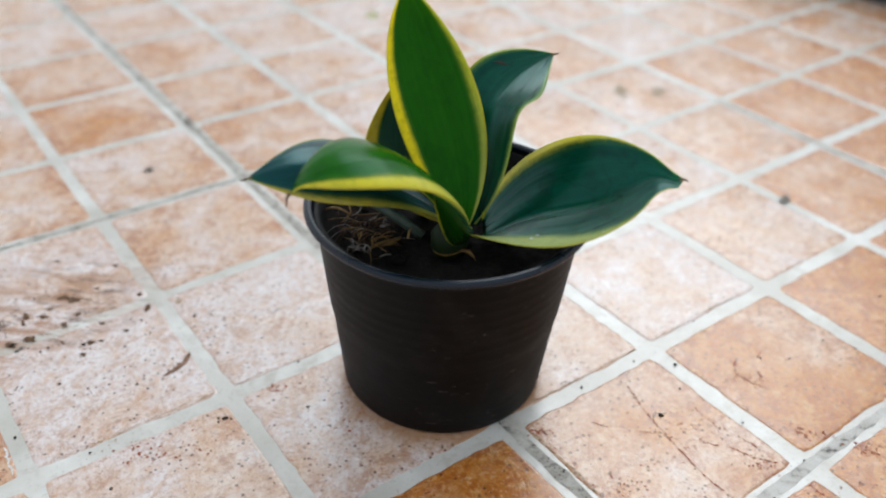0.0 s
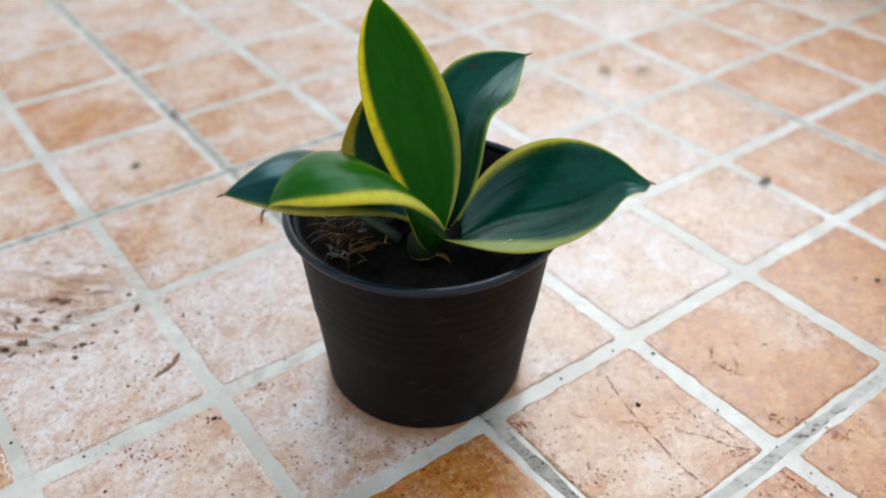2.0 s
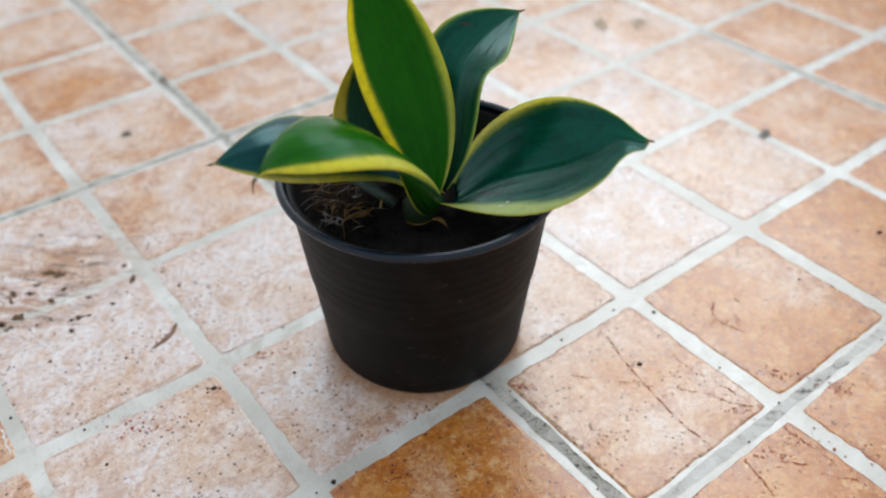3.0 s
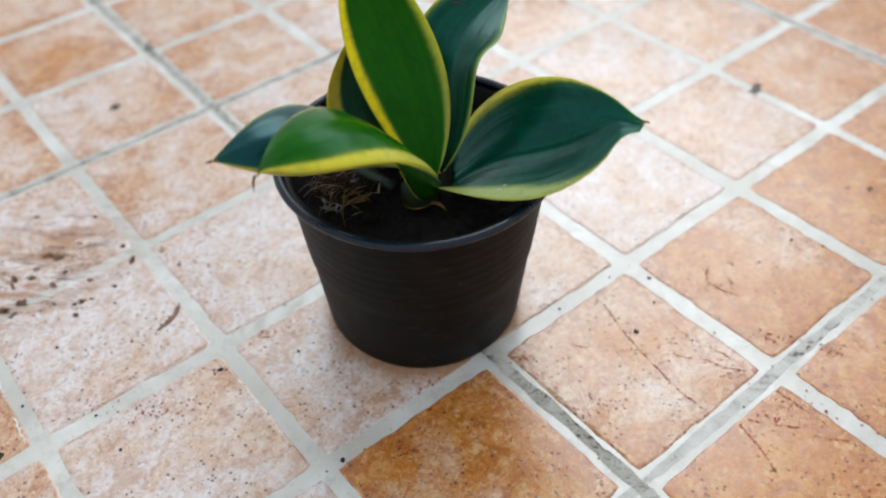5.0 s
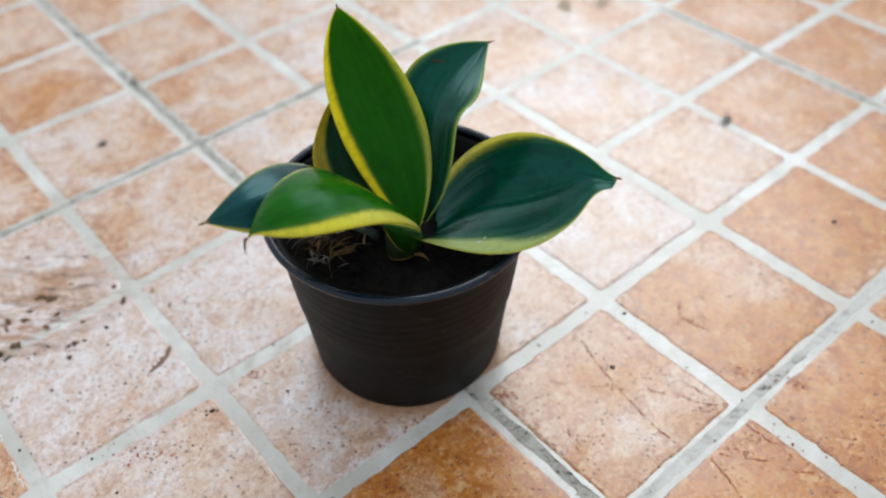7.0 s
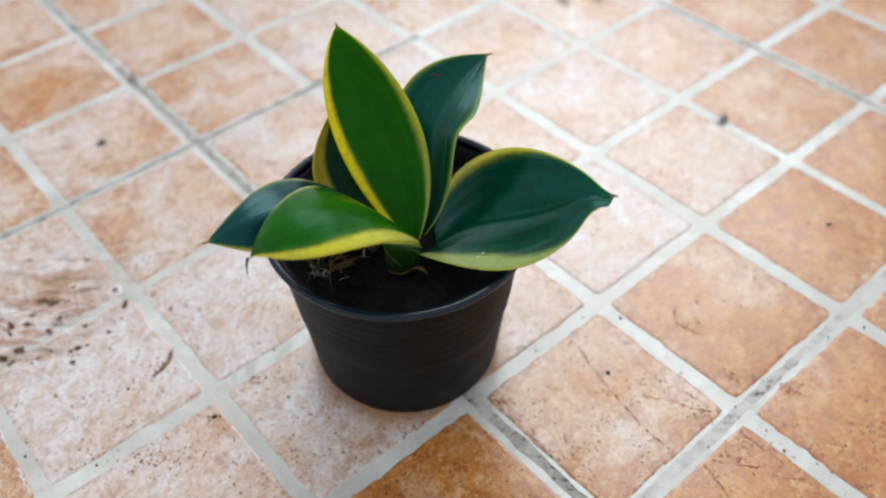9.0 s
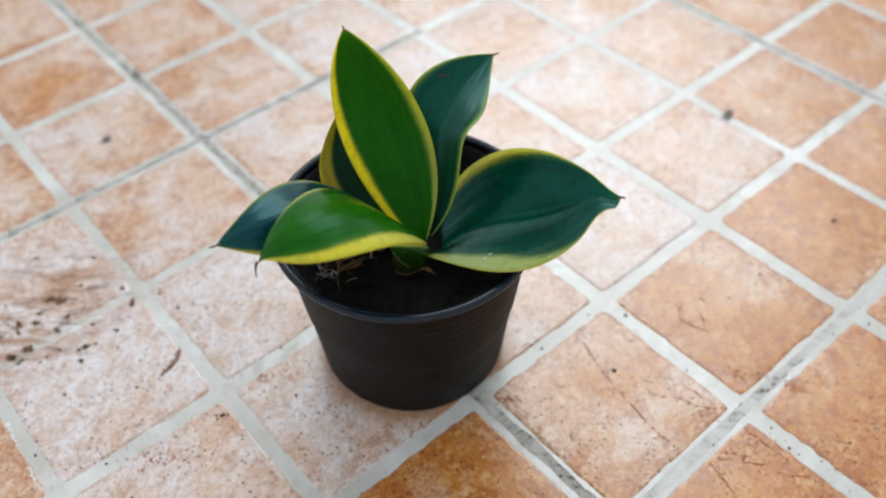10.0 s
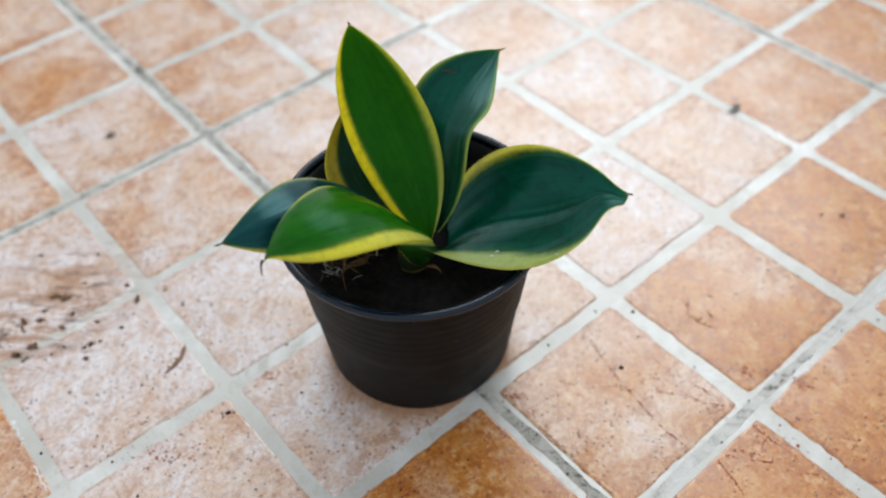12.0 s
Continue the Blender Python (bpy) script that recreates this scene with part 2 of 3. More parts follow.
def sweep(bm, points, radii, sides=6):
    """A tapered tube along points."""
    rings = []
    for i, q in enumerate(points):
        a, b = points[max(i - 1, 0)], points[min(i + 1, len(points) - 1)]
        turn = (Vector(b) - Vector(a)).to_track_quat("Z", "Y")
        rings.append([bm.verts.new(Vector(q) + turn @ Vector((radii[i] * math.cos(t), radii[i] * math.sin(t), 0))) for t in (2 * math.pi * k / sides for k in range(sides))])
    for a, b in zip(rings, rings[1:]):
        for k in range(sides):
            bm.faces.new((a[k], a[(k + 1) % sides], b[(k + 1) % sides], b[k]))
    bm.faces.new(rings[0][::-1])
    bm.faces.new(rings[-1])


def bezier(points, u):
    n = len(points) - 1
    out = Vector((0, 0, 0))
    for i, q in enumerate(points):
        out += Vector(q) * (math.comb(n, i) * u**i * (1 - u) ** (n - i))
    return out


def even(points, count):
    """Points at even distances along a Bezier curve."""
    fine = [bezier(points, i / 200) for i in range(201)]
    run = [0.0]
    for a, b in zip(fine, fine[1:]):
        run.append(run[-1] + (b - a).length)
    out, j = [], 0
    for i in range(count):
        want = run[-1] * i / (count - 1)
        while j < 199 and run[j + 1] < want:
            j += 1
        f = (want - run[j]) / max(run[j + 1] - run[j], 1e-9)
        out.append(fine[j].lerp(fine[j + 1], min(max(f, 0), 1)))
    return out


# ---- plant ----
def leaf_mesh(left, right, cup, thick=0.0018, fold=0.0, rows=44, cols=22, rib=0.13, notch=0.0):
    """A fleshy blade between two edge curves, dished by cup (share of its breadth, towards the side of left x right)."""
    bm = bmesh.new()
    uvs = bm.loops.layers.uv.new("UVMap")
    a, b = even(left, rows), even(right, rows)
    front, back = [], []
    # a pinched edge just before a fuller tip
    for i in range(1, rows - 1):
        u, inward = i / (rows - 1), (a[i] - b[i]).normalized()
        b[i] = b[i] + inward * notch * (math.exp(-(((u - 0.84) / 0.075) ** 2)) - 0.75 * math.exp(-(((u - 0.955) / 0.03) ** 2)))
        a[i] = a[i] - inward * notch * 0.55 * math.exp(-(((u - 0.94) / 0.05) ** 2))
    for i in range(rows):
        u = i / (rows - 1)
        mid0 = (a[max(i - 1, 0)] + b[max(i - 1, 0)]) / 2
        mid1 = (a[min(i + 1, rows - 1)] + b[min(i + 1, rows - 1)]) / 2
        across = b[i] - a[i]
        normal = across.cross(mid1 - mid0)
        normal = normal.normalized() if normal.length > 1e-12 else Vector((0, 0, 1))
        rf, rb = [], []
        for j in range(cols + 1):
            v = j / cols
            belly = 1 - (2 * v - 1) ** 2
            crease = math.exp(-abs((v - 0.5) / rib) ** 1.3)
            wave = 0.012 * math.sin(u * 9 + v * 4) * belly
            q = a[i].lerp(b[i], v) - normal * across.length * (cup * belly + fold * crease + wave)
            body = thick * (0.25 + 0.75 * belly**0.5) * min(1.0, 0.15 + 4 * (1 - u))
            rf.append(bm.verts.new(q))
            rb.append(bm.verts.new(q - normal * body))
        front.append(rf)
        back.append(rb)

    def face(verts, us):
        try:
            f = bm.faces.new(verts)
        except ValueError:
            return
        for loop, (v, u) in zip(f.loops, us):
            loop[uvs].uv = (v, u)

    for i in range(rows - 1):
        u0, u1 = i / (rows - 1), (i + 1) / (rows - 1)
        for j in range(cols):
            v0, v1 = j / cols, (j + 1) / cols
            face((front[i][j], front[i][j + 1], front[i + 1][j + 1], front[i + 1][j]), ((v0, u0), (v1, u0), (v1, u1), (v0, u1)))
            face((back[i][j], back[i + 1][j], back[i + 1][j + 1], back[i][j + 1]), ((v0, u0), (v0, u1), (v1, u1), (v1, u0)))
        for j in (0, cols):
            v = j / cols
            face((front[i][j], front[i + 1][j], back[i + 1][j], back[i][j]), ((v, u0), (v, u1), (v, u1), (v, u0)))
    for i in (0, rows - 1):
        for j in range(cols):
            u = i / (rows - 1)
            face((front[i][j], back[i][j], back[i][j + 1], front[i][j + 1]), ((j / cols, u),) * 4)
    bmesh.ops.recalc_face_normals(bm, faces=bm.faces)
    return bm


plant = tagged(new("snake_plant"), "dwarf snake plant with yellow-edged green leaves in a black pot", "plant")
DEEP = (0.002, 0.040, 0.021)
YELLOW, PALE = (0.86, 0.68, 0.012), (0.33, 0.39, 0.10)
MAIN = leaf_material("leaf_upright", (0.014, 0.098, 0.001), (0.023, 0.132, 0.002), 0.11, 0.07, YELLOW, (0.42, 0.44, 0.03), 0.35, 0.10)
REAR = leaf_material("leaf_rear", DEEP, (0.007, 0.080, 0.045), 0.02, 0.045, (0.25, 0.30, 0.03), (0.16, 0.28, 0.05), 0.45, 0.38, rimmed=0.2)
BROAD = leaf_material("leaf_broad", DEEP, (0.005, 0.088, 0.050), 0.055, 0.16, (0.70, 0.60, 0.04), PALE, 0.6, 0.48, rimmed=0.6, fade=0.0, narrows=(0.35, 0.72))
FRONT = leaf_material("leaf_front", (0.012, 0.095, 0.002), (0.026, 0.150, 0.004), 0.035, 0.12, (0.45, 0.52, 0.08), (0.66, 0.60, 0.05), 0.4, 0.16)
SIDE = leaf_material("leaf_side", (0.002, 0.028, 0.030), (0.006, 0.055, 0.062), 0.02, 0.055, (0.2, 0.28, 0.05), (0.40, 0.34, 0.03), 0.45, 0.55, rimmed=0.2)
SMALL = leaf_material("leaf_small", (0.006, 0.02, 0.003), (0.012, 0.035, 0.005), 0.24, 0.08, (0.42, 0.32, 0.02), YELLOW, 0.4)

part("leaf", leaf_mesh(((0.0925, -0.0668, 0.0960), (0.0748, -0.0478, 0.1298), (0.0701, -0.0342, 0.1567), (0.0777, -0.0227, 0.1853), (0.0926, -0.0237, 0.1999)),
                       ((0.0954, -0.0684, 0.0995), (0.1153, -0.0645, 0.1234), (0.1210, -0.0521, 0.1464), (0.1152, -0.0364, 0.1780), (0.0926, -0.0237, 0.1999)), 0.1, fold=0.0), MAIN, plant, "upright leaf, bright green with yellow margins")
part("leaf", leaf_mesh(((0.1037, -0.0599, 0.0939), (0.1031, -0.0417, 0.1200), (0.1064, -0.0298, 0.1418), (0.1155, -0.0250, 0.1584), (0.1299, -0.0256, 0.1669), (0.1485, -0.0296, 0.1641), (0.1718, -0.0342, 0.1554)),
                       ((0.1002, -0.0666, 0.0997), (0.1180, -0.0838, 0.1331), (0.1139, -0.0667, 0.1560), (0.1194, -0.0616, 0.1609), (0.1359, -0.0759, 0.1504), (0.1395, -0.0604, 0.1457), (0.1718, -0.0342, 0.1554)), 0.12, fold=0.04), REAR, plant, "dark green leaf curling outwards")
part("leaf", leaf_mesh(((0.1129, -0.0564, 0.0937), (0.1381, -0.0422, 0.1180), (0.1524, -0.0730, 0.1386), (0.1469, -0.1018, 0.1547), (0.1551, -0.1353, 0.1383)),
                       ((0.0856, -0.0815, 0.1077), (0.0940, -0.1098, 0.1113), (0.1022, -0.1294, 0.1161), (0.1114, -0.1376, 0.1248), (0.1287, -0.1391, 0.1338), (0.1551, -0.1353, 0.1383)), 0.12, fold=0.05, rib=0.09, notch=0.0028), BROAD, plant, "broad dark green leaf with pale front margin")
part("leaf", leaf_mesh(((0.0889, -0.0710, 0.1043), (0.0696, -0.0517, 0.1281), (0.0650, -0.0394, 0.1381), (0.0613, -0.0441, 0.1467), (0.0402, -0.0539, 0.1598), (0.0220, -0.0645, 0.1651), (0.0118, -0.0636, 0.1416)),
                       ((0.0909, -0.0751, 0.1051), (0.0736, -0.0944, 0.1343), (0.0537, -0.0978, 0.1561), (0.0298, -0.0996, 0.1569), (0.0139, -0.0930, 0.1516), (0.0136, -0.0715, 0.1556), (0.0118, -0.0636, 0.1416)), 0.07, fold=0.0), FRONT, plant, "arching green leaf with broad yellow margin")
part("leaf", leaf_mesh(((0.0968, -0.0505, 0.0915), (0.0774, -0.0242, 0.1234), (0.0550, -0.0196, 0.1445), (0.0329, -0.0357, 0.1527), (0.0032, -0.0435, 0.1428)),
                       ((0.0918, -0.0547, 0.0980), (0.0589, -0.0593, 0.1248), (0.0315, -0.0667, 0.1289), (0.0213, -0.0617, 0.1339), (0.0032, -0.0435, 0.1428)), 0.09, fold=0.04), SIDE, plant, "dark blue-green leaf with yellow lower edge")
part("leaf", leaf_mesh(((0.0991, -0.0548, 0.0916), (0.0742, -0.0285, 0.0994), (0.0645, -0.0117, 0.1089), (0.0745, -0.0044, 0.1270), (0.1005, -0.0108, 0.1557)),
                       ((0.1055, -0.0596, 0.0916), (0.0966, -0.0453, 0.0994), (0.0965, -0.0357, 0.1089), (0.0985, -0.0224, 0.1270), (0.1005, -0.0108, 0.1557)), 0.1, fold=0.0), SMALL, plant, "small olive leaf with yellow margin")

FLECK = simple_material("pale_fleck", (0.45, 0.47, 0.40), (0.70, 0.70, 0.62), 500, 0.6)


def leaf_mark(leaf, at, heading, long, wide, material, name, label):
    """A small mark lying on the leaf's face next to a place."""
    near = min(leaf.data.vertices, key=lambda v: (v.co - Vector(at)).length)
    n = near.normal.copy()
    if n.dot(Vector((-0.5, -0.7, 0.5))) < 0:
        n.negate()
    along = (Vector(heading) - n * n.dot(Vector(heading))).normalized()
    side = n.cross(along)
    bm = bmesh.new()
    ring = [bm.verts.new(near.co + n * 0.00015 + along * long * math.cos(t) * (1 + 0.4 * math.sin(3 * t + long * 900)) + side * wide * math.sin(t)) for t in (2 * math.pi * k / 16 for k in range(16))]
    top = bm.verts.new(near.co + n * 0.0004)
    for k in range(16):
        bm.faces.new((ring[k], ring[(k + 1) % 16], top))
    part(name, bm, material, leaf, label)


blades = [ob for ob in plant.children if ob.name.startswith("leaf")]
rear, broad = blades[1], blades[2]
leaf_mark(rear, (0.1400, -0.0327, 0.1568), (0.8, -0.6, -0.1), 0.0032, 0.0008, GRIT, "scar", "brown dry scar on the leaf")
leaf_mark(broad, (0.1029, -0.0996, 0.1190), (0.8, -0.6, 0), 0.0010, 0.0005, FLECK, "fleck", "pale dried fleck on the leaf")
leaf_mark(broad, (0.1060, -0.1010, 0.1190), (0.8, -0.6, 0), 0.0008, 0.0005, FLECK, "fleck", "pale dried fleck on the leaf")
leaf_mark(broad, (0.1140, -0.1274, 0.1294), (0.8, -0.6, 0), 0.0005, 0.0004, FLECK, "fleck", "pale dried fleck on the leaf")


def spine(a, b, c, r):
    bm = bmesh.new()
    pts = [bezier((a, b, c), i / 6) for i in range(7)]
    sweep(bm, pts, [r * (1 - 0.85 * i / 6) for i in range(7)], 6)
    part("leaf_tip", bm, SPINE, plant, "dry brown leaf tip")


spine((0.0113, -0.0633, 0.1427), (0.0086, -0.0658, 0.1432), (0.0076, -0.0682, 0.1398), 0.0008)
spine((0.0926, -0.0236, 0.1999), (0.0925, -0.0236, 0.2006), (0.0922, -0.0236, 0.2013), 0.0006)
spine((0.1714, -0.0344, 0.1551), (0.1726, -0.0353, 0.1556), (0.1738, -0.0362, 0.1561), 0.0006)
spine((0.0031, -0.0436, 0.1428), (0.0019, -0.0427, 0.1423), (0.0007, -0.0418, 0.1418), 0.0006)
spine((0.1552, -0.1352, 0.138), (0.156, -0.1358, 0.1375), (0.1568, -0.1364, 0.137), 0.0006)

# ---- pot ----
BASE, LEANING, HIGH, R_BASE, R_RIM = Vector((0.0998, -0.0460, 0.0)), Vector((-0.0037, -0.0075, 0.0)), 0.1085, 0.0517, 0.0670
pot = tagged(new("plant_pot"), "black plastic nursery pot, scuffed and dusty, standing on the tiles", "plant pot")


def lathe(profile, sides=96, wobble=0.0):
    """A turned body round the pot's leaning axis; profile: radius, height."""
    bm = bmesh.new()
    rings = []
    for r, z in profile:
        c = BASE + LEANING * (z / HIGH)
        rings.append([bm.verts.new((c.x + (r + wobble * math.sin(3 * t + 1)) * math.cos(t), c.y + (r + wobble * math.sin(2 * t)) * math.sin(t), z)) for t in (2 * math.pi * k / sides for k in range(sides))])
    for a, b in zip(rings, rings[1:]):
        for k in range(sides):
            bm.faces.new((a[k], a[(k + 1) % sides], b[(k + 1) % sides], b[k]))
    return bm, rings


def pot_radius(z):
    return R_BASE + (R_RIM - 0.0052 - R_BASE) * z / HIGH


outer = [(0.0, 0.0035), (R_BASE - 0.006, 0.0035), (R_BASE - 0.004, 0.0), (R_BASE - 0.0015, 0.0), (R_BASE, 0.0016)]
z = 0.004
while z < HIGH - 0.007:
    ridge = 0.00010 * max(0.0, math.sin((z - 0.060) / 0.0062 * 2 * math.pi)) if 0.060 < z < 0.094 else 0.0
    step = 0.0006 if z > 0.052 else 0.0
    outer.append((pot_radius(z) + ridge + step, z))
    z += 0.0012 if z > 0.058 else 0.004
inner = [(pot_radius(z) - 0.0016, z) for z in (HIGH - 0.004, 0.08, 0.05, 0.006)] + [(0.0, 0.006)]
bm, _ = lathe(outer + [(pot_radius(HIGH) + 0.0026, HIGH - 0.0036)] + inner, wobble=0.0004)
bmesh.ops.remove_doubles(bm, verts=bm.verts, dist=1e-6)
bmesh.ops.recalc_face_normals(bm, faces=bm.faces)
part("pot_body", bm, POT, pot)
rim = [(R_RIM - 0.0021 + 0.0021 * math.cos(t), HIGH - 0.0020 + 0.0020 * math.sin(t)) for t in (2 * math.pi * k / 14 for k in range(15))]
bm, _ = lathe(rim, wobble=0.0004)
bmesh.ops.remove_doubles(bm, verts=bm.verts, dist=1e-6)
bmesh.ops.recalc_face_normals(bm, faces=bm.faces)
part("rim", bm, RIM, pot, "rolled glossy rim")

scuffs = random.Random(8)
SCUFF = simple_material("scuffed_plastic", (0.025, 0.021, 0.019), (0.085, 0.070, 0.062), 400, 0.7)
bm = bmesh.new()
for k in range(70):
    turn = radians(-122) + scuffs.gauss(0.16, 0.30)
    z0 = min(max(scuffs.gauss(0.028, 0.014), 0.006), 0.075)
    long, thin, lean = scuffs.uniform(0.0004, 0.0024) * scuffs.random(), scuffs.uniform(0.00006, 0.00018), scuffs.gauss(0, 0.35)
    corners = []
    for a, b in ((-1, -1), (1, -1), (1, 1), (-1, 1)):
        h = z0 + a * long * lean + b * thin
        r, t, c = pot_radius(h) + 0.0012, turn + a * long / R_BASE, BASE + LEANING * (h / HIGH)
        corners.append(bm.verts.new((c.x + r * math.cos(t), c.y + r * math.sin(t), h)))
    bm.faces.new(corners)
part("scuff_marks", bm, SCUFF, pot, "pale scuffs on the lower wall", smooth=False)

# ---- soil and litter ----
SOIL_Z = 0.0935
bm = bmesh.new()
soil_c = BASE + LEANING * (SOIL_Z / HIGH)
rings = []
for i in range(29):
    r = (pot_radius(SOIL_Z) - 0.0012) * i / 28
    ring = []
    for k in range(96):
        t = 2 * math.pi * k / 96
        x, y = soil_c.x + r * math.cos(t), soil_c.y + r * math.sin(t)
        lump = noise.fractal((x * 90, y * 90, 3.0), 0.8, 2.1, 4) * 0.0028
        ring.append(bm.verts.new((x, y, SOIL_Z + lump - 0.004 * (1 - i / 28) * 0.5)))
    rings.append(ring)
for a, b in zip(rings, rings[1:]):
    for k in range(96):
        bm.faces.new((a[k], a[(k + 1) % 96], b[(k + 1) % 96], b[k]))
bmesh.ops.remove_doubles(bm, verts=bm.verts, dist=1e-6)
soil = tagged(part("potting_soil", bm, SOIL), "dark crumbly potting soil filling the pot", "soil")

# crown of the plant, sunk in the soil
part("leaf_base", leaf_mesh(((0.0909, -0.0751, 0.1050), (0.0806, -0.0865, 0.1228), (0.0687, -0.0916, 0.1361), (0.0569, -0.0939, 0.1433)),
                            ((0.0899, -0.0763, 0.1027), (0.0784, -0.0798, 0.0982), (0.0759, -0.0770, 0.1006), (0.0569, -0.0938, 0.1434)), 0.12, rows=16, cols=10), leaf_material("leaf_scoop", (0.005, 0.035, 0.002), (0.012, 0.06, 0.004), 0.05, 0.0, (0.28, 0.30, 0.05), YELLOW, 0.3, 0.2), plant, "green scooped base of the arching leaf")
bm = bmesh.new()
sweep(bm, [Vector(q) for q in ((0.0800, -0.0705, 0.0915), (0.0812, -0.0705, 0.0945), (0.0838, -0.0700, 0.0985), (0.0872, -0.0695, 0.1025), (0.0900, -0.0690, 0.1045))], (0.0042, 0.0068, 0.0090, 0.0078, 0.0030), 24)
part("stem", bm, simple_material("leaf_base", (0.004, 0.013, 0.002), (0.013, 0.030, 0.004), 60, 0.6), plant, "short olive-green leaf sheath at soil level")


def husk(points, wide, label):
    """A dry curled scale: a thin strip along a curve."""
    bm = bmesh.new()
    pts = even(points, 14)
    rows = []
    for i, q in enumerate(pts):
        w = wide * math.sin(math.pi * min(0.98, 0.12 + 0.86 * i / 13)) / 2
        rows.append([bm.verts.new(q + Vector(d) * w + Vector((0, 0, h))) for d, h in (((0.2, 0.3, 1), 0), ((-0.6, -0.7, 0), 0), ((-0.2, -0.3, -1), 0), ((-0.4, -0.5, 0), -0.0004))])
    for a, b in zip(rows, rows[1:]):
        for k in range(4):
            bm.faces.new((a[k], a[(k + 1) % 4], b[(k + 1) % 4], b[k]))
    bmesh.ops.recalc_face_normals(bm, faces=bm.faces)
    part("dry_scale", bm, HUSK, plant, label)


husk(((0.0735, -0.0722, 0.0985), (0.0745, -0.0755, 0.0960), (0.0790, -0.0785, 0.0965), (0.0830, -0.0795, 0.0985)), 0.0006, "dry curled scale leaf")
husk(((0.0830, -0.0795, 0.0985), (0.0855, -0.0805, 0.0990), (0.0875, -0.0825, 0.0975), (0.0878, -0.0845, 0.0945)), 0.0024, "dry curled scale leaf")
bm = bmesh.new()
sweep(bm, even(((0.0640, -0.0345, 0.1090), (0.0720, -0.0425, 0.1030), (0.0815, -0.0525, 0.0925)), 8), [0.0022, 0.0026, 0.0027, 0.0027, 0.0027, 0.0026, 0.0026, 0.0025], 10)
part("leaf_stalk", bm, simple_material("pale_stalk", (0.05, 0.075, 0.06), (0.13, 0.17, 0.14), 120, 0.4), plant, "pale grey-green leaf stalk")

# ---- litter on the soil ----
litter = random.Random(11)


def fibre(at, heading, length, lift, radius, material, name, label, category):
    bm = bmesh.new()
    d = Vector((math.cos(heading), math.sin(heading), 0))
    n = Vector((-d.y, d.x, 0))
    bow, curl = litter.gauss(0, 0.09) * length, litter.uniform(-0.05, 0.05) * length
    pts = []
    for i in range(9):
        f = i / 8
        pts.append(Vector(at) + d * length * (f - 0.5) + n * (bow * 4 * f * (1 - f) + curl * math.sin(5 * f)) + Vector((0, 0, lift * 4 * f * (1 - f))))
    sweep(bm, pts, [radius * (0.6 + 0.4 * math.sin(math.pi * f / 8)) for f in range(9)], 5)
    tagged(part(name, bm, material), label, category, "litter on the potting soil")


for k in range(150):
    x = 0.059 + litter.gauss(0, 0.0085)
    y = -0.038 + litter.gauss(0, 0.0105)
    kind = litter.random()
    material, name, label, category = ((STRAW, "straw", "short dry straw stalk on the potting soil", "straw") if kind < 0.22 else
                                       (FIBRE, "root_fibre", "thin brown root fibre on the potting soil", "root") if kind < 0.88 else
                                       (ASHEN, "root_fibre", "ash-grey dried rootlet on the potting soil", "root"))
    if (Vector((x, y, 0)) - Vector((soil_c.x, soil_c.y, 0))).length > 0.052:
        continue
    fibre((x, y, SOIL_Z + 0.0012 + litter.uniform(0, 0.002)), litter.uniform(0, 6.28), litter.uniform(0.004, 0.014), litter.uniform(-0.001, 0.0045), litter.uniform(0.00009, 0.00024), material, name, label, category)
fibre((0.0730, -0.0550, SOIL_Z + 0.0045), 0.75, 0.0080, 0.0006, 0.0006, STRAW, "straw", "short dry straw stalk on the potting soil", "straw")
fibre((0.0545, -0.0215, SOIL_Z + 0.0050), 2.2, 0.0130, 0.0030, 0.0006, STRAW, "straw", "short dry straw stalk on the potting soil", "straw")
fibre((0.0600, -0.0235, SOIL_Z + 0.0060), 1.2, 0.0090, 0.0030, 0.0005, STRAW, "straw", "short dry straw stalk on the potting soil", "straw")
fibre((0.0670, -0.0430, SOIL_Z + 0.0045), -0.3, 0.0045, 0.0002, 0.0007, ASHEN, "straw", "pale splinter of straw on the potting soil", "straw")
for k in range(9):
    fibre((0.0485 + litter.gauss(0, 0.0022), -0.0500 + litter.gauss(0, 0.0022), SOIL_Z + 0.0032), litter.uniform(0, 6.28), litter.uniform(0.003, 0.009), litter.uniform(0, 0.003), litter.uniform(0.00016, 0.00036), ASHEN, "root_fibre", "ash-grey dried rootlet on the potting soil", "root")
for k in range(6):
    fibre((0.0610 + litter.gauss(0, 0.003), -0.0540 + litter.gauss(0, 0.002), SOIL_Z + 0.0030), litter.uniform(-0.4, 0.9), litter.uniform(0.006, 0.012), 0.0012, litter.uniform(0.0003, 0.0005), HUSK, "root_fibre", "rusty brown root fibre on the potting soil", "root")
for k in range(14):
    a, r = litter.uniform(0, 6.28), 0.048 * litter.random() ** 0.5
    bm = bmesh.new()
    bmesh.ops.create_icosphere(bm, subdivisions=2, radius=litter.uniform(0.0018, 0.004))
    for v in bm.verts:
        v.co *= 1 + 0.45 * noise.noise(v.co * 420 + Vector((k, 0, 0)))
        v.co.z *= 0.6
    bmesh.ops.translate(bm, verts=bm.verts, vec=(soil_c.x + r * math.cos(a), soil_c.y + r * math.sin(a), SOIL_Z + 0.0005))
    part("crumb", bm, SOIL, soil)

# ---- floor ----
PITCH, JOINT = 0.1, 0.0100
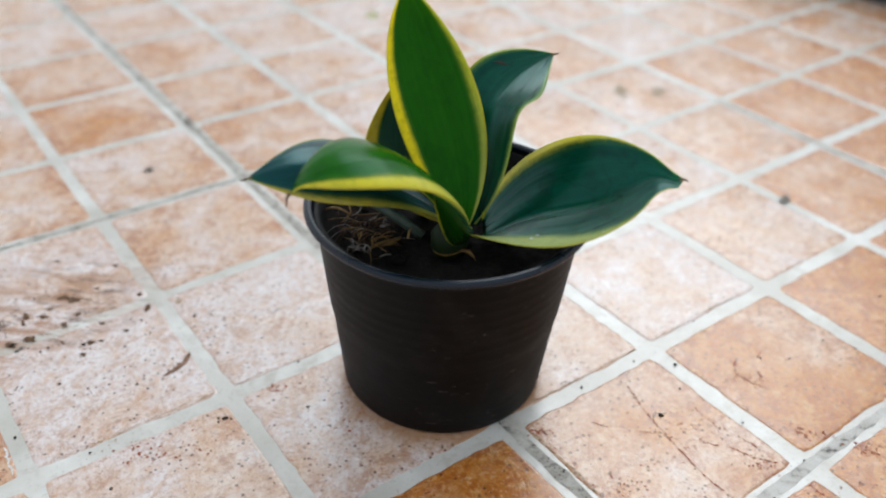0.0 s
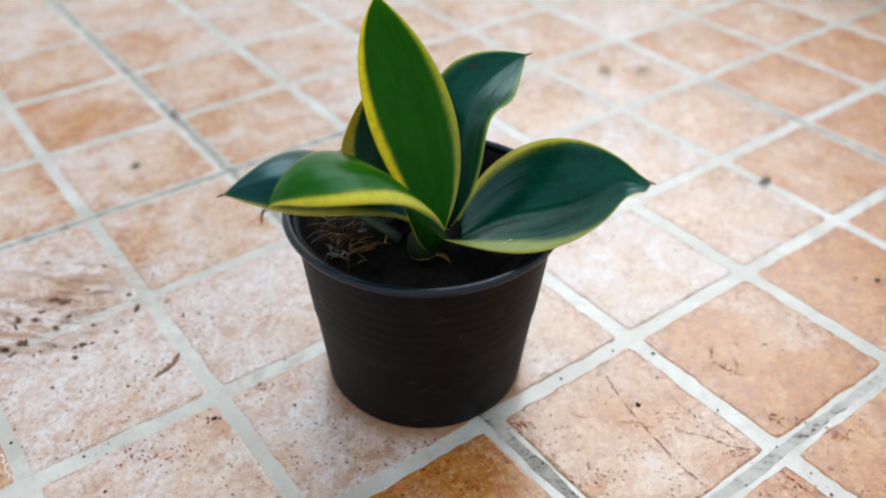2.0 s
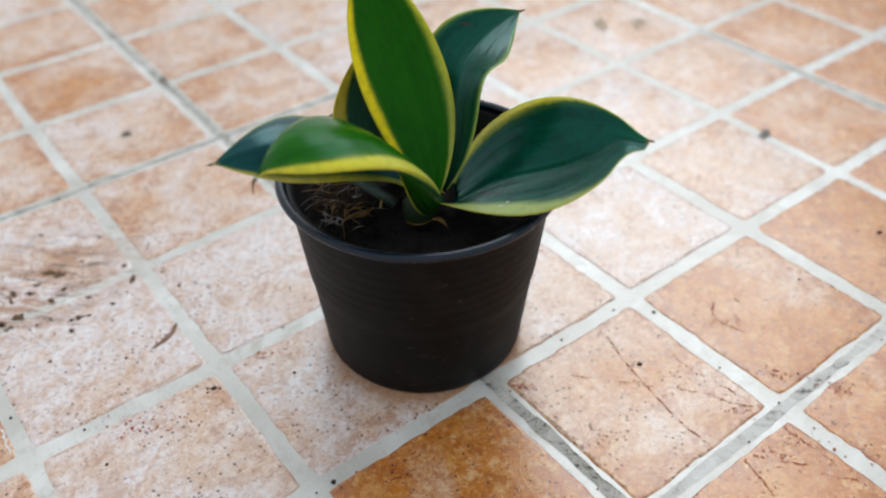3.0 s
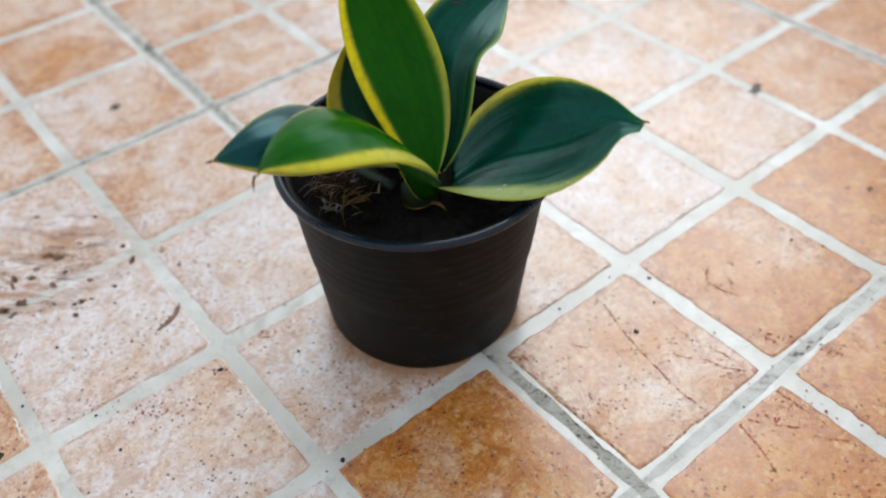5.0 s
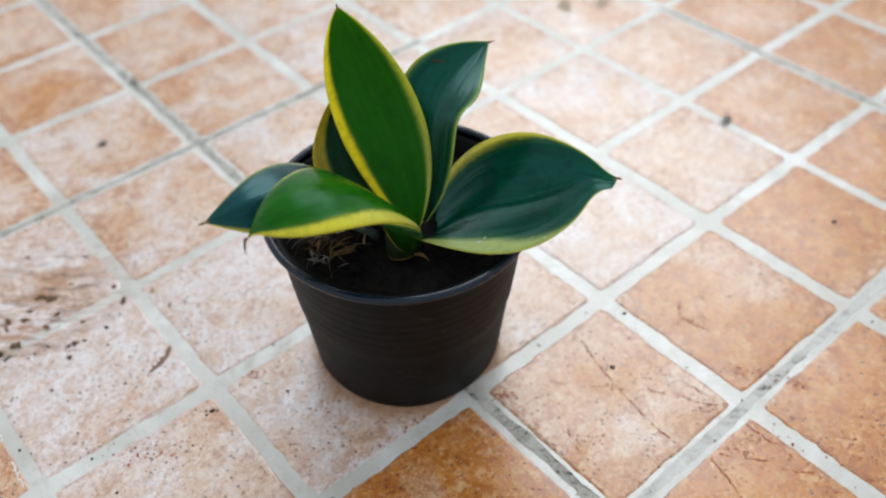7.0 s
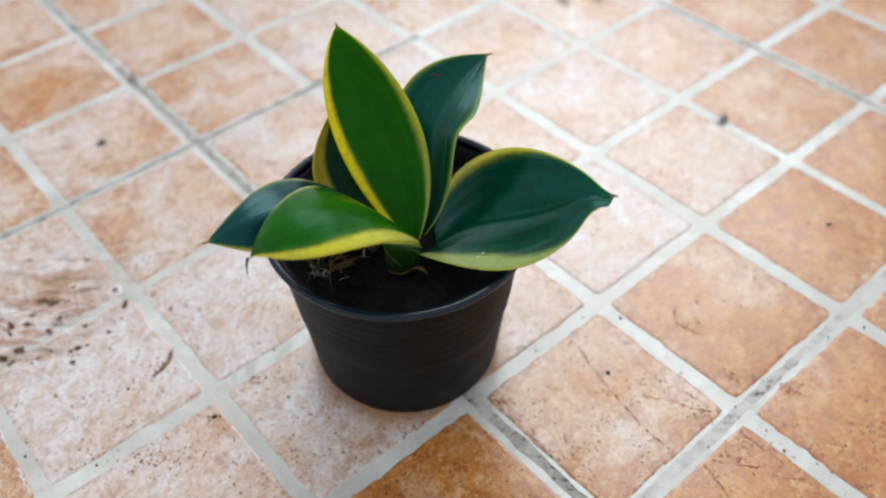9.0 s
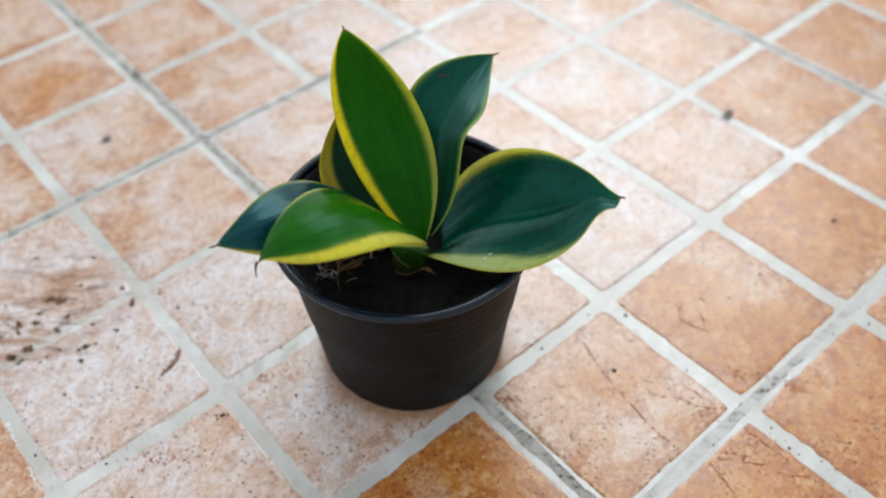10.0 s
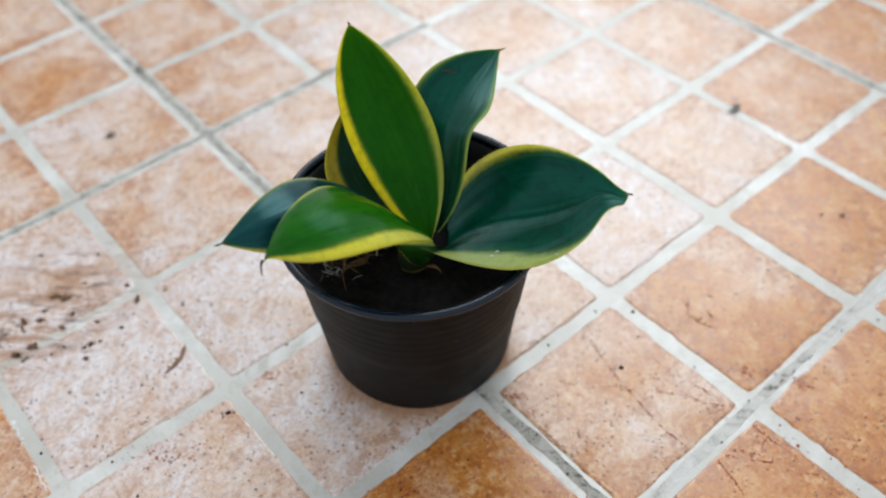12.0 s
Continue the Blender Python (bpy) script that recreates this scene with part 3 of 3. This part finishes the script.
# where a joint line leaves the even grid: its middle and breadth
JOINTS_X = {0: (-0.0035, 0.0105), 1: (0.0990, 0.0152), 2: (0.2012, 0.0122), 3: (0.3030, 0.0125), 5: (0.4985, 0.0125)}
JOINTS_Y = {-2: (-0.2035, 0.0138), -1: (-0.1018, 0.0112), 0: (-0.0042, 0.0115), 1: (0.0965, 0.0098), 2: (0.1990, 0.0120)}


def span(joints, k):
    """The near and far edge of the tile after joint line k."""
    (a, wa), (b, wb) = (joints.get(n, (n * PITCH - 0.001, JOINT)) for n in (k, k + 1))
    return a + wa / 2, b - wb / 2


floor = tagged(new("floor"), "patio floor of glazed terracotta-look tiles with pale joints", "floor", kind="structure")
bm = bmesh.new()
bmesh.ops.create_grid(bm, x_segments=8, y_segments=8, size=4.004, matrix=Matrix.Translation((0, 0, -0.00026)))
part("joint_bed", bm, GROUT, floor, "pale cement joint bed", smooth=False)


def stone_outline(rng, side=17):
    """The uneven outline of one moulded stone, its corners barely rounded."""
    half, out = 0.509 * PITCH, []
    seeds = [rng.uniform(0, 50) for _ in range(2)]
    for turn in range(4):
        c, s = math.cos(turn * math.pi / 2), math.sin(turn * math.pi / 2)
        for k in range(side):
            w = -1 + 2 * k / side
            x, y = half, half * w
            if k == 0:
                x, y = half - 0.0007, -half + 0.0009
            q = Vector((x / half * 5 + seeds[0], y / half * 5 + turn * 9, seeds[1]))
            x += 0.0009 * noise.noise(q * 0.6) + 0.0010 * noise.noise(q * 2.7) + 0.0005 * noise.noise(q * 6.1)
            out.append((c * x - s * y, s * x + c * y))
    return out


def stone_rings(rng):
    edge = stone_outline(rng)
    return [(x * 1.010, y * 1.010, -0.00035) for x, y in edge], [(x, y, -0.00007) for x, y in edge], [(x * 0.972, y * 0.972, 0.0) for x, y in edge]


rng = random.Random(5)
stones = []
for n in range(10):
    bm = bmesh.new()
    rings = [[bm.verts.new(q) for q in ring] for ring in stone_rings(rng)]
    for a, b in zip(rings, rings[1:]):
        for k in range(len(a)):
            bm.faces.new((a[k], a[(k + 1) % len(a)], b[(k + 1) % len(b)], b[k]))
    bm.faces.new(rings[-1])
    me = bpy.data.meshes.new("tile")
    bm.to_mesh(me)
    bm.free()
    shade_smooth(me)
    me.materials.append(TILE)
    stones.append(me)

WARMTH = {(0, -1): 0.05, (1, -2): 0.70, (2, -2): 0.84, (0, -2): 1.05, (2, -3): 1.25, (1, -3): 1.15, (3, -2): 1.1, (3, -1): 0.42, (-1, 0): 0.02, (0, 0): 0.08,
          (-1, 1): 0.1, (0, 1): 0.35, (1, 1): 0.35, (0, 2): 0.3, (1, 2): 0.5, (1, 3): 0.5, (-1, -1): 0.12, (-2, 0): 0.75, (4, -2): 1.0, (4, -1): 0.85, (5, -1): 1.0, (5, 0): 0.95, (4, 0): 0.55, (6, 0): 0.9, (6, -1): 0.9, (5, 1): 0.7, (6, 1): 0.7, (7, 0): 0.8, (-1, 2): 0.45, (0, 3): 0.7, (0, 4): 0.6, (2, -1): 0.15, (3, -3): 0.95}
rest = []
for i in range(-40, 40):
    for j in range(-40, 40):
        turn = rng.randrange(4)
        mesh = stones[rng.randrange(len(stones))]
        warm = WARMTH.get((i, j), rng.uniform(0.15, 0.5) + 0.09 * max(0, i - j - 3))
        if -3 <= i < 13 and -5 <= j < 13:
            ob = new("tile", mesh)
            ob.parent = floor
            (x0, x1), (y0, y1) = span(JOINTS_X, i), span(JOINTS_Y, j)
            ob.matrix_basis = pose((x0 + x1) / 2, (y0 + y1) / 2, 0) @ Matrix.Diagonal(((x1 - x0) / PITCH, (y1 - y0) / PITCH, 1, 1)) @ pose(0, 0, 0, rz=90 * turn)
            ob.color = (min(warm, 1.4), 0, 0, 1)
        else:
            rest.append((i, j, mesh))
verts, faces = [], []
for i, j, mesh in rest:
    n, x, y, h = len(verts), (i + 0.5) * PITCH, (j + 0.5) * PITCH, (PITCH - JOINT) / 2
    for r, z in ((h + 0.0012, -0.0007), (h, -0.0001), (h - 0.002, 0.0)):
        verts += [(x - r, y - r, z), (x + r, y - r, z), (x + r, y + r, z), (x - r, y + r, z)]
    for a in (n, n + 4):
        faces += [(a + k, a + (k + 1) % 4, a + 4 + (k + 1) % 4, a + 4 + k) for k in range(4)]
    faces.append((n + 8, n + 9, n + 10, n + 11))
me = bpy.data.meshes.new("tile_field")
me.from_pydata(verts, [], faces)
me.materials.append(TILE)
shade_smooth(me)
field = tagged(new("tile_field", me), "further terracotta tiles of the same floor", kind="stuff")
field.parent, field.color = floor, (0.4, 0, 0, 1)


def joint_line(a, b, wide, material=SOOTY):
    """The weathered true joint between two large tiles."""
    bm = bmesh.new()
    a, b = Vector(a), Vector(b)
    n = int((b - a).length / 0.006)
    side = (b - a).normalized().cross(Vector((0, 0, 1)))
    rows = []
    for k in range(n + 1):
        q = a.lerp(b, k / n)
        w = wide * (1 + 0.6 * noise.noise(q * 60) + 0.5 * noise.noise(q * 170)) / 2
        s = 0.0008 * noise.noise(q * 25 + Vector((0, 0, 5)))
        rows.append([bm.verts.new(q + side * (s - w)), bm.verts.new(q + side * s - Vector((0, 0, 0.00003))), bm.verts.new(q + side * (s + w))])
    for p, q in zip(rows, rows[1:]):
        bm.faces.new((p[0], p[1], q[1], q[0]))
        bm.faces.new((p[1], p[2], q[2], q[1]))
    bmesh.ops.recalc_face_normals(bm, faces=bm.faces)
    part("weathered_joint", bm, material, floor, "grey weathered joint between large tiles")


joint_line((0.1003, -0.9, -0.00016), (0.1003, 0.9, -0.00016), 0.0062)
joint_line((0.4985, -0.9, -0.00016), (0.4985, 0.10, -0.00016), 0.0045)
joint_line((-0.8, 0.199, -0.0002), (0.31, 0.199, -0.0002), 0.0050)
joint_line((-0.8, -0.2030, -0.0002), (0.9, -0.2030, -0.0002), 0.0056, WORN)


# ---- marks on the floor ----
RUST = simple_material("rust_red_vein", (0.24, 0.040, 0.010), (0.36, 0.085, 0.022), 260, 0.5)
CHIP = simple_material("chipped_edge", (0.14, 0.07, 0.04), (0.36, 0.22, 0.15), 200, 0.8)


pigment = random.Random(21)


def dab(bm, x, y, r):
    """One flat fleck of pigment, of uneven outline."""
    turn, slim = pigment.uniform(0, 6.28), pigment.uniform(0.45, 1.0)
    ring = []
    for k in range(6):
        t = k * math.pi / 3
        px, py = r * pigment.uniform(0.7, 1.25) * math.cos(t), r * slim * pigment.uniform(0.7, 1.25) * math.sin(t)
        ring.append(bm.verts.new((x + px * math.cos(turn) - py * math.sin(turn), y + px * math.sin(turn) + py * math.cos(turn), 0.0001 + pigment.uniform(0, 0.00008))))
    bm.faces.new(ring)


def through_points(points, f):
    """A place along a broken line, f from 0 to 1."""
    n = len(points) - 1
    i = min(int(f * n), n - 1)
    return Vector(points[i]).lerp(Vector(points[i + 1]), f * n - i)


def vein(points, wide, material=RUST, name="vein", label="rust-red dotted vein in the glaze"):
    """A chain of pigment flecks of uneven size along a line in the glaze."""
    bm = bmesh.new()
    length = sum((Vector(b) - Vector(a)).length for a, b in zip(points, points[1:]))
    count = int(length / 0.00080)
    seed = pigment.uniform(0, 90)
    for k in range(count):
        f = k / count
        q = through_points(points, f)
        strong = 0.70 + 1.15 * noise.noise((f * length * 170, seed, 0))
        if strong < 0.12:
            continue
        off = 0.0011 * noise.noise((f * length * 120, seed, 7))
        dab(bm, q.x + off + pigment.gauss(0, 0.00024), q.y + off + pigment.gauss(0, 0.00024), wide * min(strong, 1.1) * pigment.uniform(0.3, 0.85))
    part(name, bm, material, floor, label, smooth=False)


def speckle(x, y, spread, count):
    """A cloud of rust-red pigment flecks in the glaze."""
    bm = bmesh.new()
    for k in range(count):
        a = pigment.gauss(0, spread)
        b = pigment.gauss(0, spread * 0.55)
        dab(bm, x + 0.8 * a + 0.6 * b, y - 0.6 * a + 0.8 * b, 0.00022 + 0.0007 * pigment.random() ** 2.5)
    part("pigment_flecks", bm, RUST, floor, "cloud of rust-red pigment flecks", smooth=False)


vein(((0.1700, -0.1150), (0.1640, -0.1310), (0.1590, -0.1540), (0.1550, -0.1760), (0.1550, -0.1965)), 0.0011)
vein(((0.1360, -0.1230), (0.1500, -0.1410), (0.1640, -0.1560), (0.1760, -0.1700), (0.1820, -0.1800), (0.1850, -0.1880), (0.1930, -0.1960)), 0.0009)
vein(((0.1270, -0.1510), (0.1400, -0.1600), (0.1550, -0.1660)), 0.0008)
vein(((0.1860, -0.1460), (0.1850, -0.1590), (0.1890, -0.1720), (0.1910, -0.1830)), 0.0010)
vein(((0.1085, -0.1540), (0.1170, -0.1570), (0.1150, -0.1660)), 0.0008)
vein(((0.2330, -0.1340), (0.2250, -0.1400), (0.2250, -0.1510), (0.2310, -0.1600)), 0.0011)
vein(((0.1910, -0.2110), (0.1910, -0.2220), (0.1920, -0.2380)), 0.0011)
vein(((0.1660, -0.2120), (0.1740, -0.2230), (0.1820, -0.2310)), 0.0009)
vein(((0.1610, -0.2120), (0.1570, -0.2270), (0.1520, -0.2380)), 0.0013)
vein(((0.2190, -0.2470), (0.2250, -0.2520), (0.2150, -0.2530)), 0.0009)
vein(((0.2090, -0.2680), (0.2140, -0.2760)), 0.0010)
vein(((0.1920, -0.0760), (0.1850, -0.0940)), 0.0009)
vein(((0.1095, -0.1110), (0.1085, -0.1170), (0.1090, -0.1280)), 0.0013)
vein(((0.1820, -0.2380), (0.1890, -0.2470), (0.1930, -0.2530)), 0.0009)
vein(((-0.0780, 0.0830), (-0.0690, 0.0620), (-0.0600, 0.0350)), 0.0005, CHIP, "scratch", "brown scratch in the glaze")
for x, y, spread, count in ((0.219, -0.190, 0.004, 45), (0.233, -0.214, 0.005, 60), (0.229, -0.147, 0.006, 60), (0.175, -0.220, 0.008, 50), (0.221, -0.261, 0.009, 60), (0.182, -0.190, 0.006, 35),
                            (0.119, -0.163, 0.006, 45), (0.111, -0.114, 0.003, 40), (0.190, -0.221, 0.007, 50), (0.018, -0.014, 0.004, 40), (-0.055, -0.018, 0.010, 60), (-0.032, -0.026, 0.008, 40),
                            (0.160, -0.150, 0.020, 70), (0.255, -0.150, 0.020, 70), (0.250, -0.250, 0.022, 90), (0.060, -0.150, 0.024, 80), (0.160, -0.250, 0.020, 70), (0.030, -0.118, 0.006, 60), (0.045, -0.050, 0.014, 60)):
    speckle(x, y, spread, count)


CHALK = simple_material("white_cement", (0.74, 0.72, 0.68), (0.88, 0.87, 0.84), 300, 0.5)
# brown flecks that draw the thin shadow along tile edges
EDGE_SHADE = simple_material("edge_shade", (0.26, 0.17, 0.09), (0.40, 0.28, 0.16), 260, 0.6)
vein(((-0.1040, 0.0660), (-0.1050, 0.0360), (-0.1065, 0.0170), (-0.1070, 0.0000)), 0.0017, CHALK, "cement_smear", "white smear of cement along a tile edge")
vein(((-0.0080, -0.0370), (-0.0100, -0.0460), (-0.0100, -0.0510)), 0.0012, CHALK, "cement_smear", "white smear of cement along a tile edge")
vein(((0.1200, -0.0955), (0.1500, -0.0960), (0.1960, -0.0962)), 0.0009, EDGE_SHADE, "shadow_line", "painted brown shadow line along a tile edge")
vein(((0.2150, -0.0965), (0.2500, -0.0955), (0.2900, -0.0960)), 0.0009, EDGE_SHADE, "shadow_line", "painted brown shadow line along a tile edge")
vein(((-0.0900, 0.0020), (-0.0450, 0.0022), (-0.0090, 0.0018)), 0.0008, EDGE_SHADE, "shadow_line", "painted brown shadow line along a tile edge")
vein(((0.0030, 0.0020), (0.0250, 0.0018)), 0.0008, EDGE_SHADE, "shadow_line", "painted brown shadow line along a tile edge")
vein(((0.1070, -0.1130), (0.1072, -0.1500), (0.1070, -0.1900)), 0.0009, EDGE_SHADE, "shadow_line", "painted brown shadow line along a tile edge")


def chipped_scar(points, wide):
    """A crescent broken out of the glaze, one side steep and dark."""
    bm = bmesh.new()
    rows = []
    path = even([(x, y, 0.0002) for x, y in points], 24)
    for i, q in enumerate(path):
        side = (path[min(i + 1, 23)] - path[max(i - 1, 0)]).normalized().cross(Vector((0, 0, 1)))
        w = wide * math.sin(math.pi * (0.04 + 0.92 * i / 23)) * (0.8 + 0.5 * noise.noise(q * 400))
        rows.append((bm.verts.new(q), bm.verts.new(q + side * w * 0.4 + Vector((0, 0, 0.0004))), bm.verts.new(q + side * w)))
    for a, b in zip(rows, rows[1:]):
        bm.faces.new((a[0], a[1], b[1], b[0]))
        bm.faces.new((a[1], a[2], b[2], b[1]))
    bmesh.ops.recalc_face_normals(bm, faces=bm.faces)
    part("chip", bm, CHIP, floor, "brown chipped scar in the glaze")


chipped_scar(((-0.0070, 0.0390), (-0.0085, 0.0330), (-0.0160, 0.0270), (-0.0260, 0.0285)), 0.0050)


def grit_pile(spots, name, label, material=GRIT):
    """Loose grains lying on the tiles: place, size."""
    bm = bmesh.new()
    for k, (x, y, r) in enumerate(spots):
        made = bmesh.ops.create_icosphere(bm, subdivisions=1, radius=r)
        for v in made["verts"]:
            v.co *= 1 + 0.5 * noise.noise(v.co / r * 1.3 + Vector((k * 3.1, 0, 0)))
            v.co.z *= 0.45
            v.co += Vector((x, y, 0.25 * r))
    tagged(part(name, bm, material), label, "grit", kind="stuff")


spots = [(0.2460, -0.1390, 0.0007), (0.2590, -0.1500, 0.0007), (0.3630, -0.1550, 0.0011), (0.1490, -0.1020, 0.0008), (0.1910, -0.1320, 0.0008), (0.2970, -0.1660, 0.0007), (0.1870, -0.1030, 0.0007),
         (0.2020, -0.2000, 0.0006), (0.2880, -0.1510, 0.0009), (0.1980, -0.1670, 0.0006), (0.3020, -0.2160, 0.0008), (0.1710, -0.2060, 0.0007), (-0.0720, 0.0530, 0.0009), (-0.1000, 0.0270, 0.0008),
         (-0.0740, -0.0030, 0.0007), (-0.0730, -0.0300, 0.0009), (-0.0120, -0.0180, 0.0012), (-0.0160, -0.0185, 0.0008), (0.0370, -0.0010, 0.0007), (0.168, -0.140, 0.0014), (0.203, -0.118, 0.0011), (0.246, -0.141, 0.0007), (-0.013, -0.018, 0.0012), (-0.015, -0.016, 0.0008), (-0.010, -0.020, 0.0007),
         (0.025, -0.034, 0.0010), (0.353, -0.146, 0.0010), (0.361, -0.155, 0.0013), (0.005, -0.104, 0.0013), (0.047, 0.246, 0.0018), (-0.052, 0.077, 0.0012), (-0.084, 0.098, 0.0016)]
grains = random.Random(3)
for k in range(150):
    spots.append((grains.uniform(-0.13, 0.4), grains.uniform(-0.3, 0.35), 0.00022 + 0.0004 * grains.random() ** 3))
for k in range(60):
    spots.append((grains.gauss(-0.06, 0.03), grains.gauss(0.10, 0.035), 0.0003 + 0.0006 * grains.random() ** 3))
grit_pile(spots, "grit", "dark grit scattered over the tiles")


def dirt_patch(x, y, long, wide, turn, material=GRIT, label="dark smear of dirt on a tile"):
    """A thin smear of dirt with a ragged outline."""
    bm = bmesh.new()
    ring = []
    for k in range(26):
        t = 2 * math.pi * k / 26
        r = 1 + 0.75 * noise.noise((math.cos(t) * 1.6 + x * 90, math.sin(t) * 1.6, y * 70)) + 0.5 * noise.noise((math.cos(t) * 4.5 + y * 210, math.sin(t) * 4.5, x * 160))
        px, py = long * r * math.cos(t), wide * r * math.sin(t)
        ring.append(bm.verts.new((x + px * math.cos(turn) - py * math.sin(turn), y + px * math.sin(turn) + py * math.cos(turn), 0.00015)))
    top = bm.verts.new((x, y, 0.0005))
    for k in range(26):
        bm.faces.new((ring[k], ring[(k + 1) % 26], top))
    tagged(part("dirt_smear", bm, material), label, "dirt", "dirt smears on the tiles")


LOAM = simple_material("trodden_loam", (0.075, 0.040, 0.021), (0.19, 0.105, 0.058), 500, 0.9)
SMUT = simple_material("grey_smut", (0.12, 0.105, 0.09), (0.26, 0.235, 0.21), 300, 0.9)
dirt_patch(0.401, -0.042, 0.0075, 0.0030, 0.35, SMUT)
dirt_patch(0.101, 0.306, 0.0065, 0.0026, 1.3, SMUT)
dirt_patch(0.047, 0.246, 0.0045, 0.0030, 0.2, SMUT)
TAN = simple_material("tan_stain", (0.32, 0.23, 0.14), (0.50, 0.37, 0.25), 120, 0.5)
dirt_patch(0.441, 0.159, 0.011, 0.006, 0.9, TAN, "tan stain on a tile")
dirt_patch(0.466, 0.137, 0.010, 0.006, 0.5, TAN, "tan stain on a tile")
for x, y, long, wide, turn in ((-0.0480, 0.1250, 0.0042, 0.0016, 0.4), (-0.0440, 0.1195, 0.0026, 0.0013, 0.9), (-0.0710, 0.1200, 0.0030, 0.0010, -0.5), (-0.0630, 0.1140, 0.0022, 0.0012, 0.2),
                               (-0.0750, 0.0980, 0.0027, 0.0016, 0.5), (-0.0850, 0.0990, 0.0026, 0.0013, 0.2), (-0.0480, 0.0770, 0.0018, 0.0012, 0.6), (-0.0550, 0.0690, 0.0022, 0.0009, -0.2),
                               (-0.0290, 0.0760, 0.0012, 0.0008, 0.1), (-0.0120, 0.0890, 0.0024, 0.0011, -0.9), (-0.0300, 0.1240, 0.0014, 0.0007, 0.3), (-0.0130, 0.1410, 0.0013, 0.0008, 0.3),
                               (-0.0110, 0.1040, 0.0014, 0.0010, 0.2), (-0.0740, 0.1150, 0.0022, 0.0007, -0.5), (-0.0470, 0.1060, 0.0016, 0.0010, 0.4), (-0.0380, 0.0900, 0.0014, 0.0008, 0.2),
                               (-0.0560, 0.1010, 0.0017, 0.0009, 0.1), (-0.0580, 0.1190, 0.0015, 0.0008, 0.4), (0.0070, 0.0670, 0.0018, 0.0006, -0.6), (-0.0610, 0.0850, 0.0014, 0.0006, -0.3),
                               (-0.0410, 0.1650, 0.0014, 0.0008, 0.3), (-0.0430, 0.0750, 0.0010, 0.0007, 0.4)):
    dirt_patch(x, y, 1.3 * long, 1.35 * wide, turn - 1.1, LOAM, "brown crumb of soil trodden onto a tile")
dirt_patch(-0.0820, 0.0920, 0.0028, 0.0014, 0.4, SMUT, "grey smear of dirt on the joint")
MOSS = simple_material("pale_moss", (0.40, 0.40, 0.19), (0.56, 0.54, 0.32), 90, 0.7)
dirt_patch(0.3590, 0.4400, 0.0130, 0.0080, 0.8, MOSS, "pale green moss stain on a tile")
dirt_patch(0.0050, 0.0850, 0.0022, 0.0014, 0.4, TAN, "tan stain on a tile")
dirt_patch(-0.122, 0.004, 0.0035, 0.0030, 0.4)


# ---- kerb at the patio's edge ----
bm = bmesh.new()
bmesh.ops.create_cube(bm, size=1.0, matrix=Matrix.Translation((0.905, -0.12, 0.028)) @ Matrix.Diagonal((0.1, 0.95, 0.064, 1)))
bmesh.ops.bevel(bm, geom=bm.edges[:], offset=0.006, segments=2, affect="EDGES")
tagged(part("kerb", bm, PLASTER, None, "", False), "dark painted low kerb along the tiled patio", "kerb", kind="structure")

# ---- ground beyond the patio ----
bm = bmesh.new()
bmesh.ops.create_grid(bm, x_segments=12, y_segments=12, size=60.0, matrix=Matrix.Translation((0, 0, -0.012)))
CONCRETE = simple_material("pale_concrete", (0.34, 0.31, 0.27), (0.46, 0.43, 0.38), 6, 0.85)
tagged(part("ground", bm, CONCRETE, None, "", False), "pale concrete ground around the tiled patio", "ground", kind="structure")
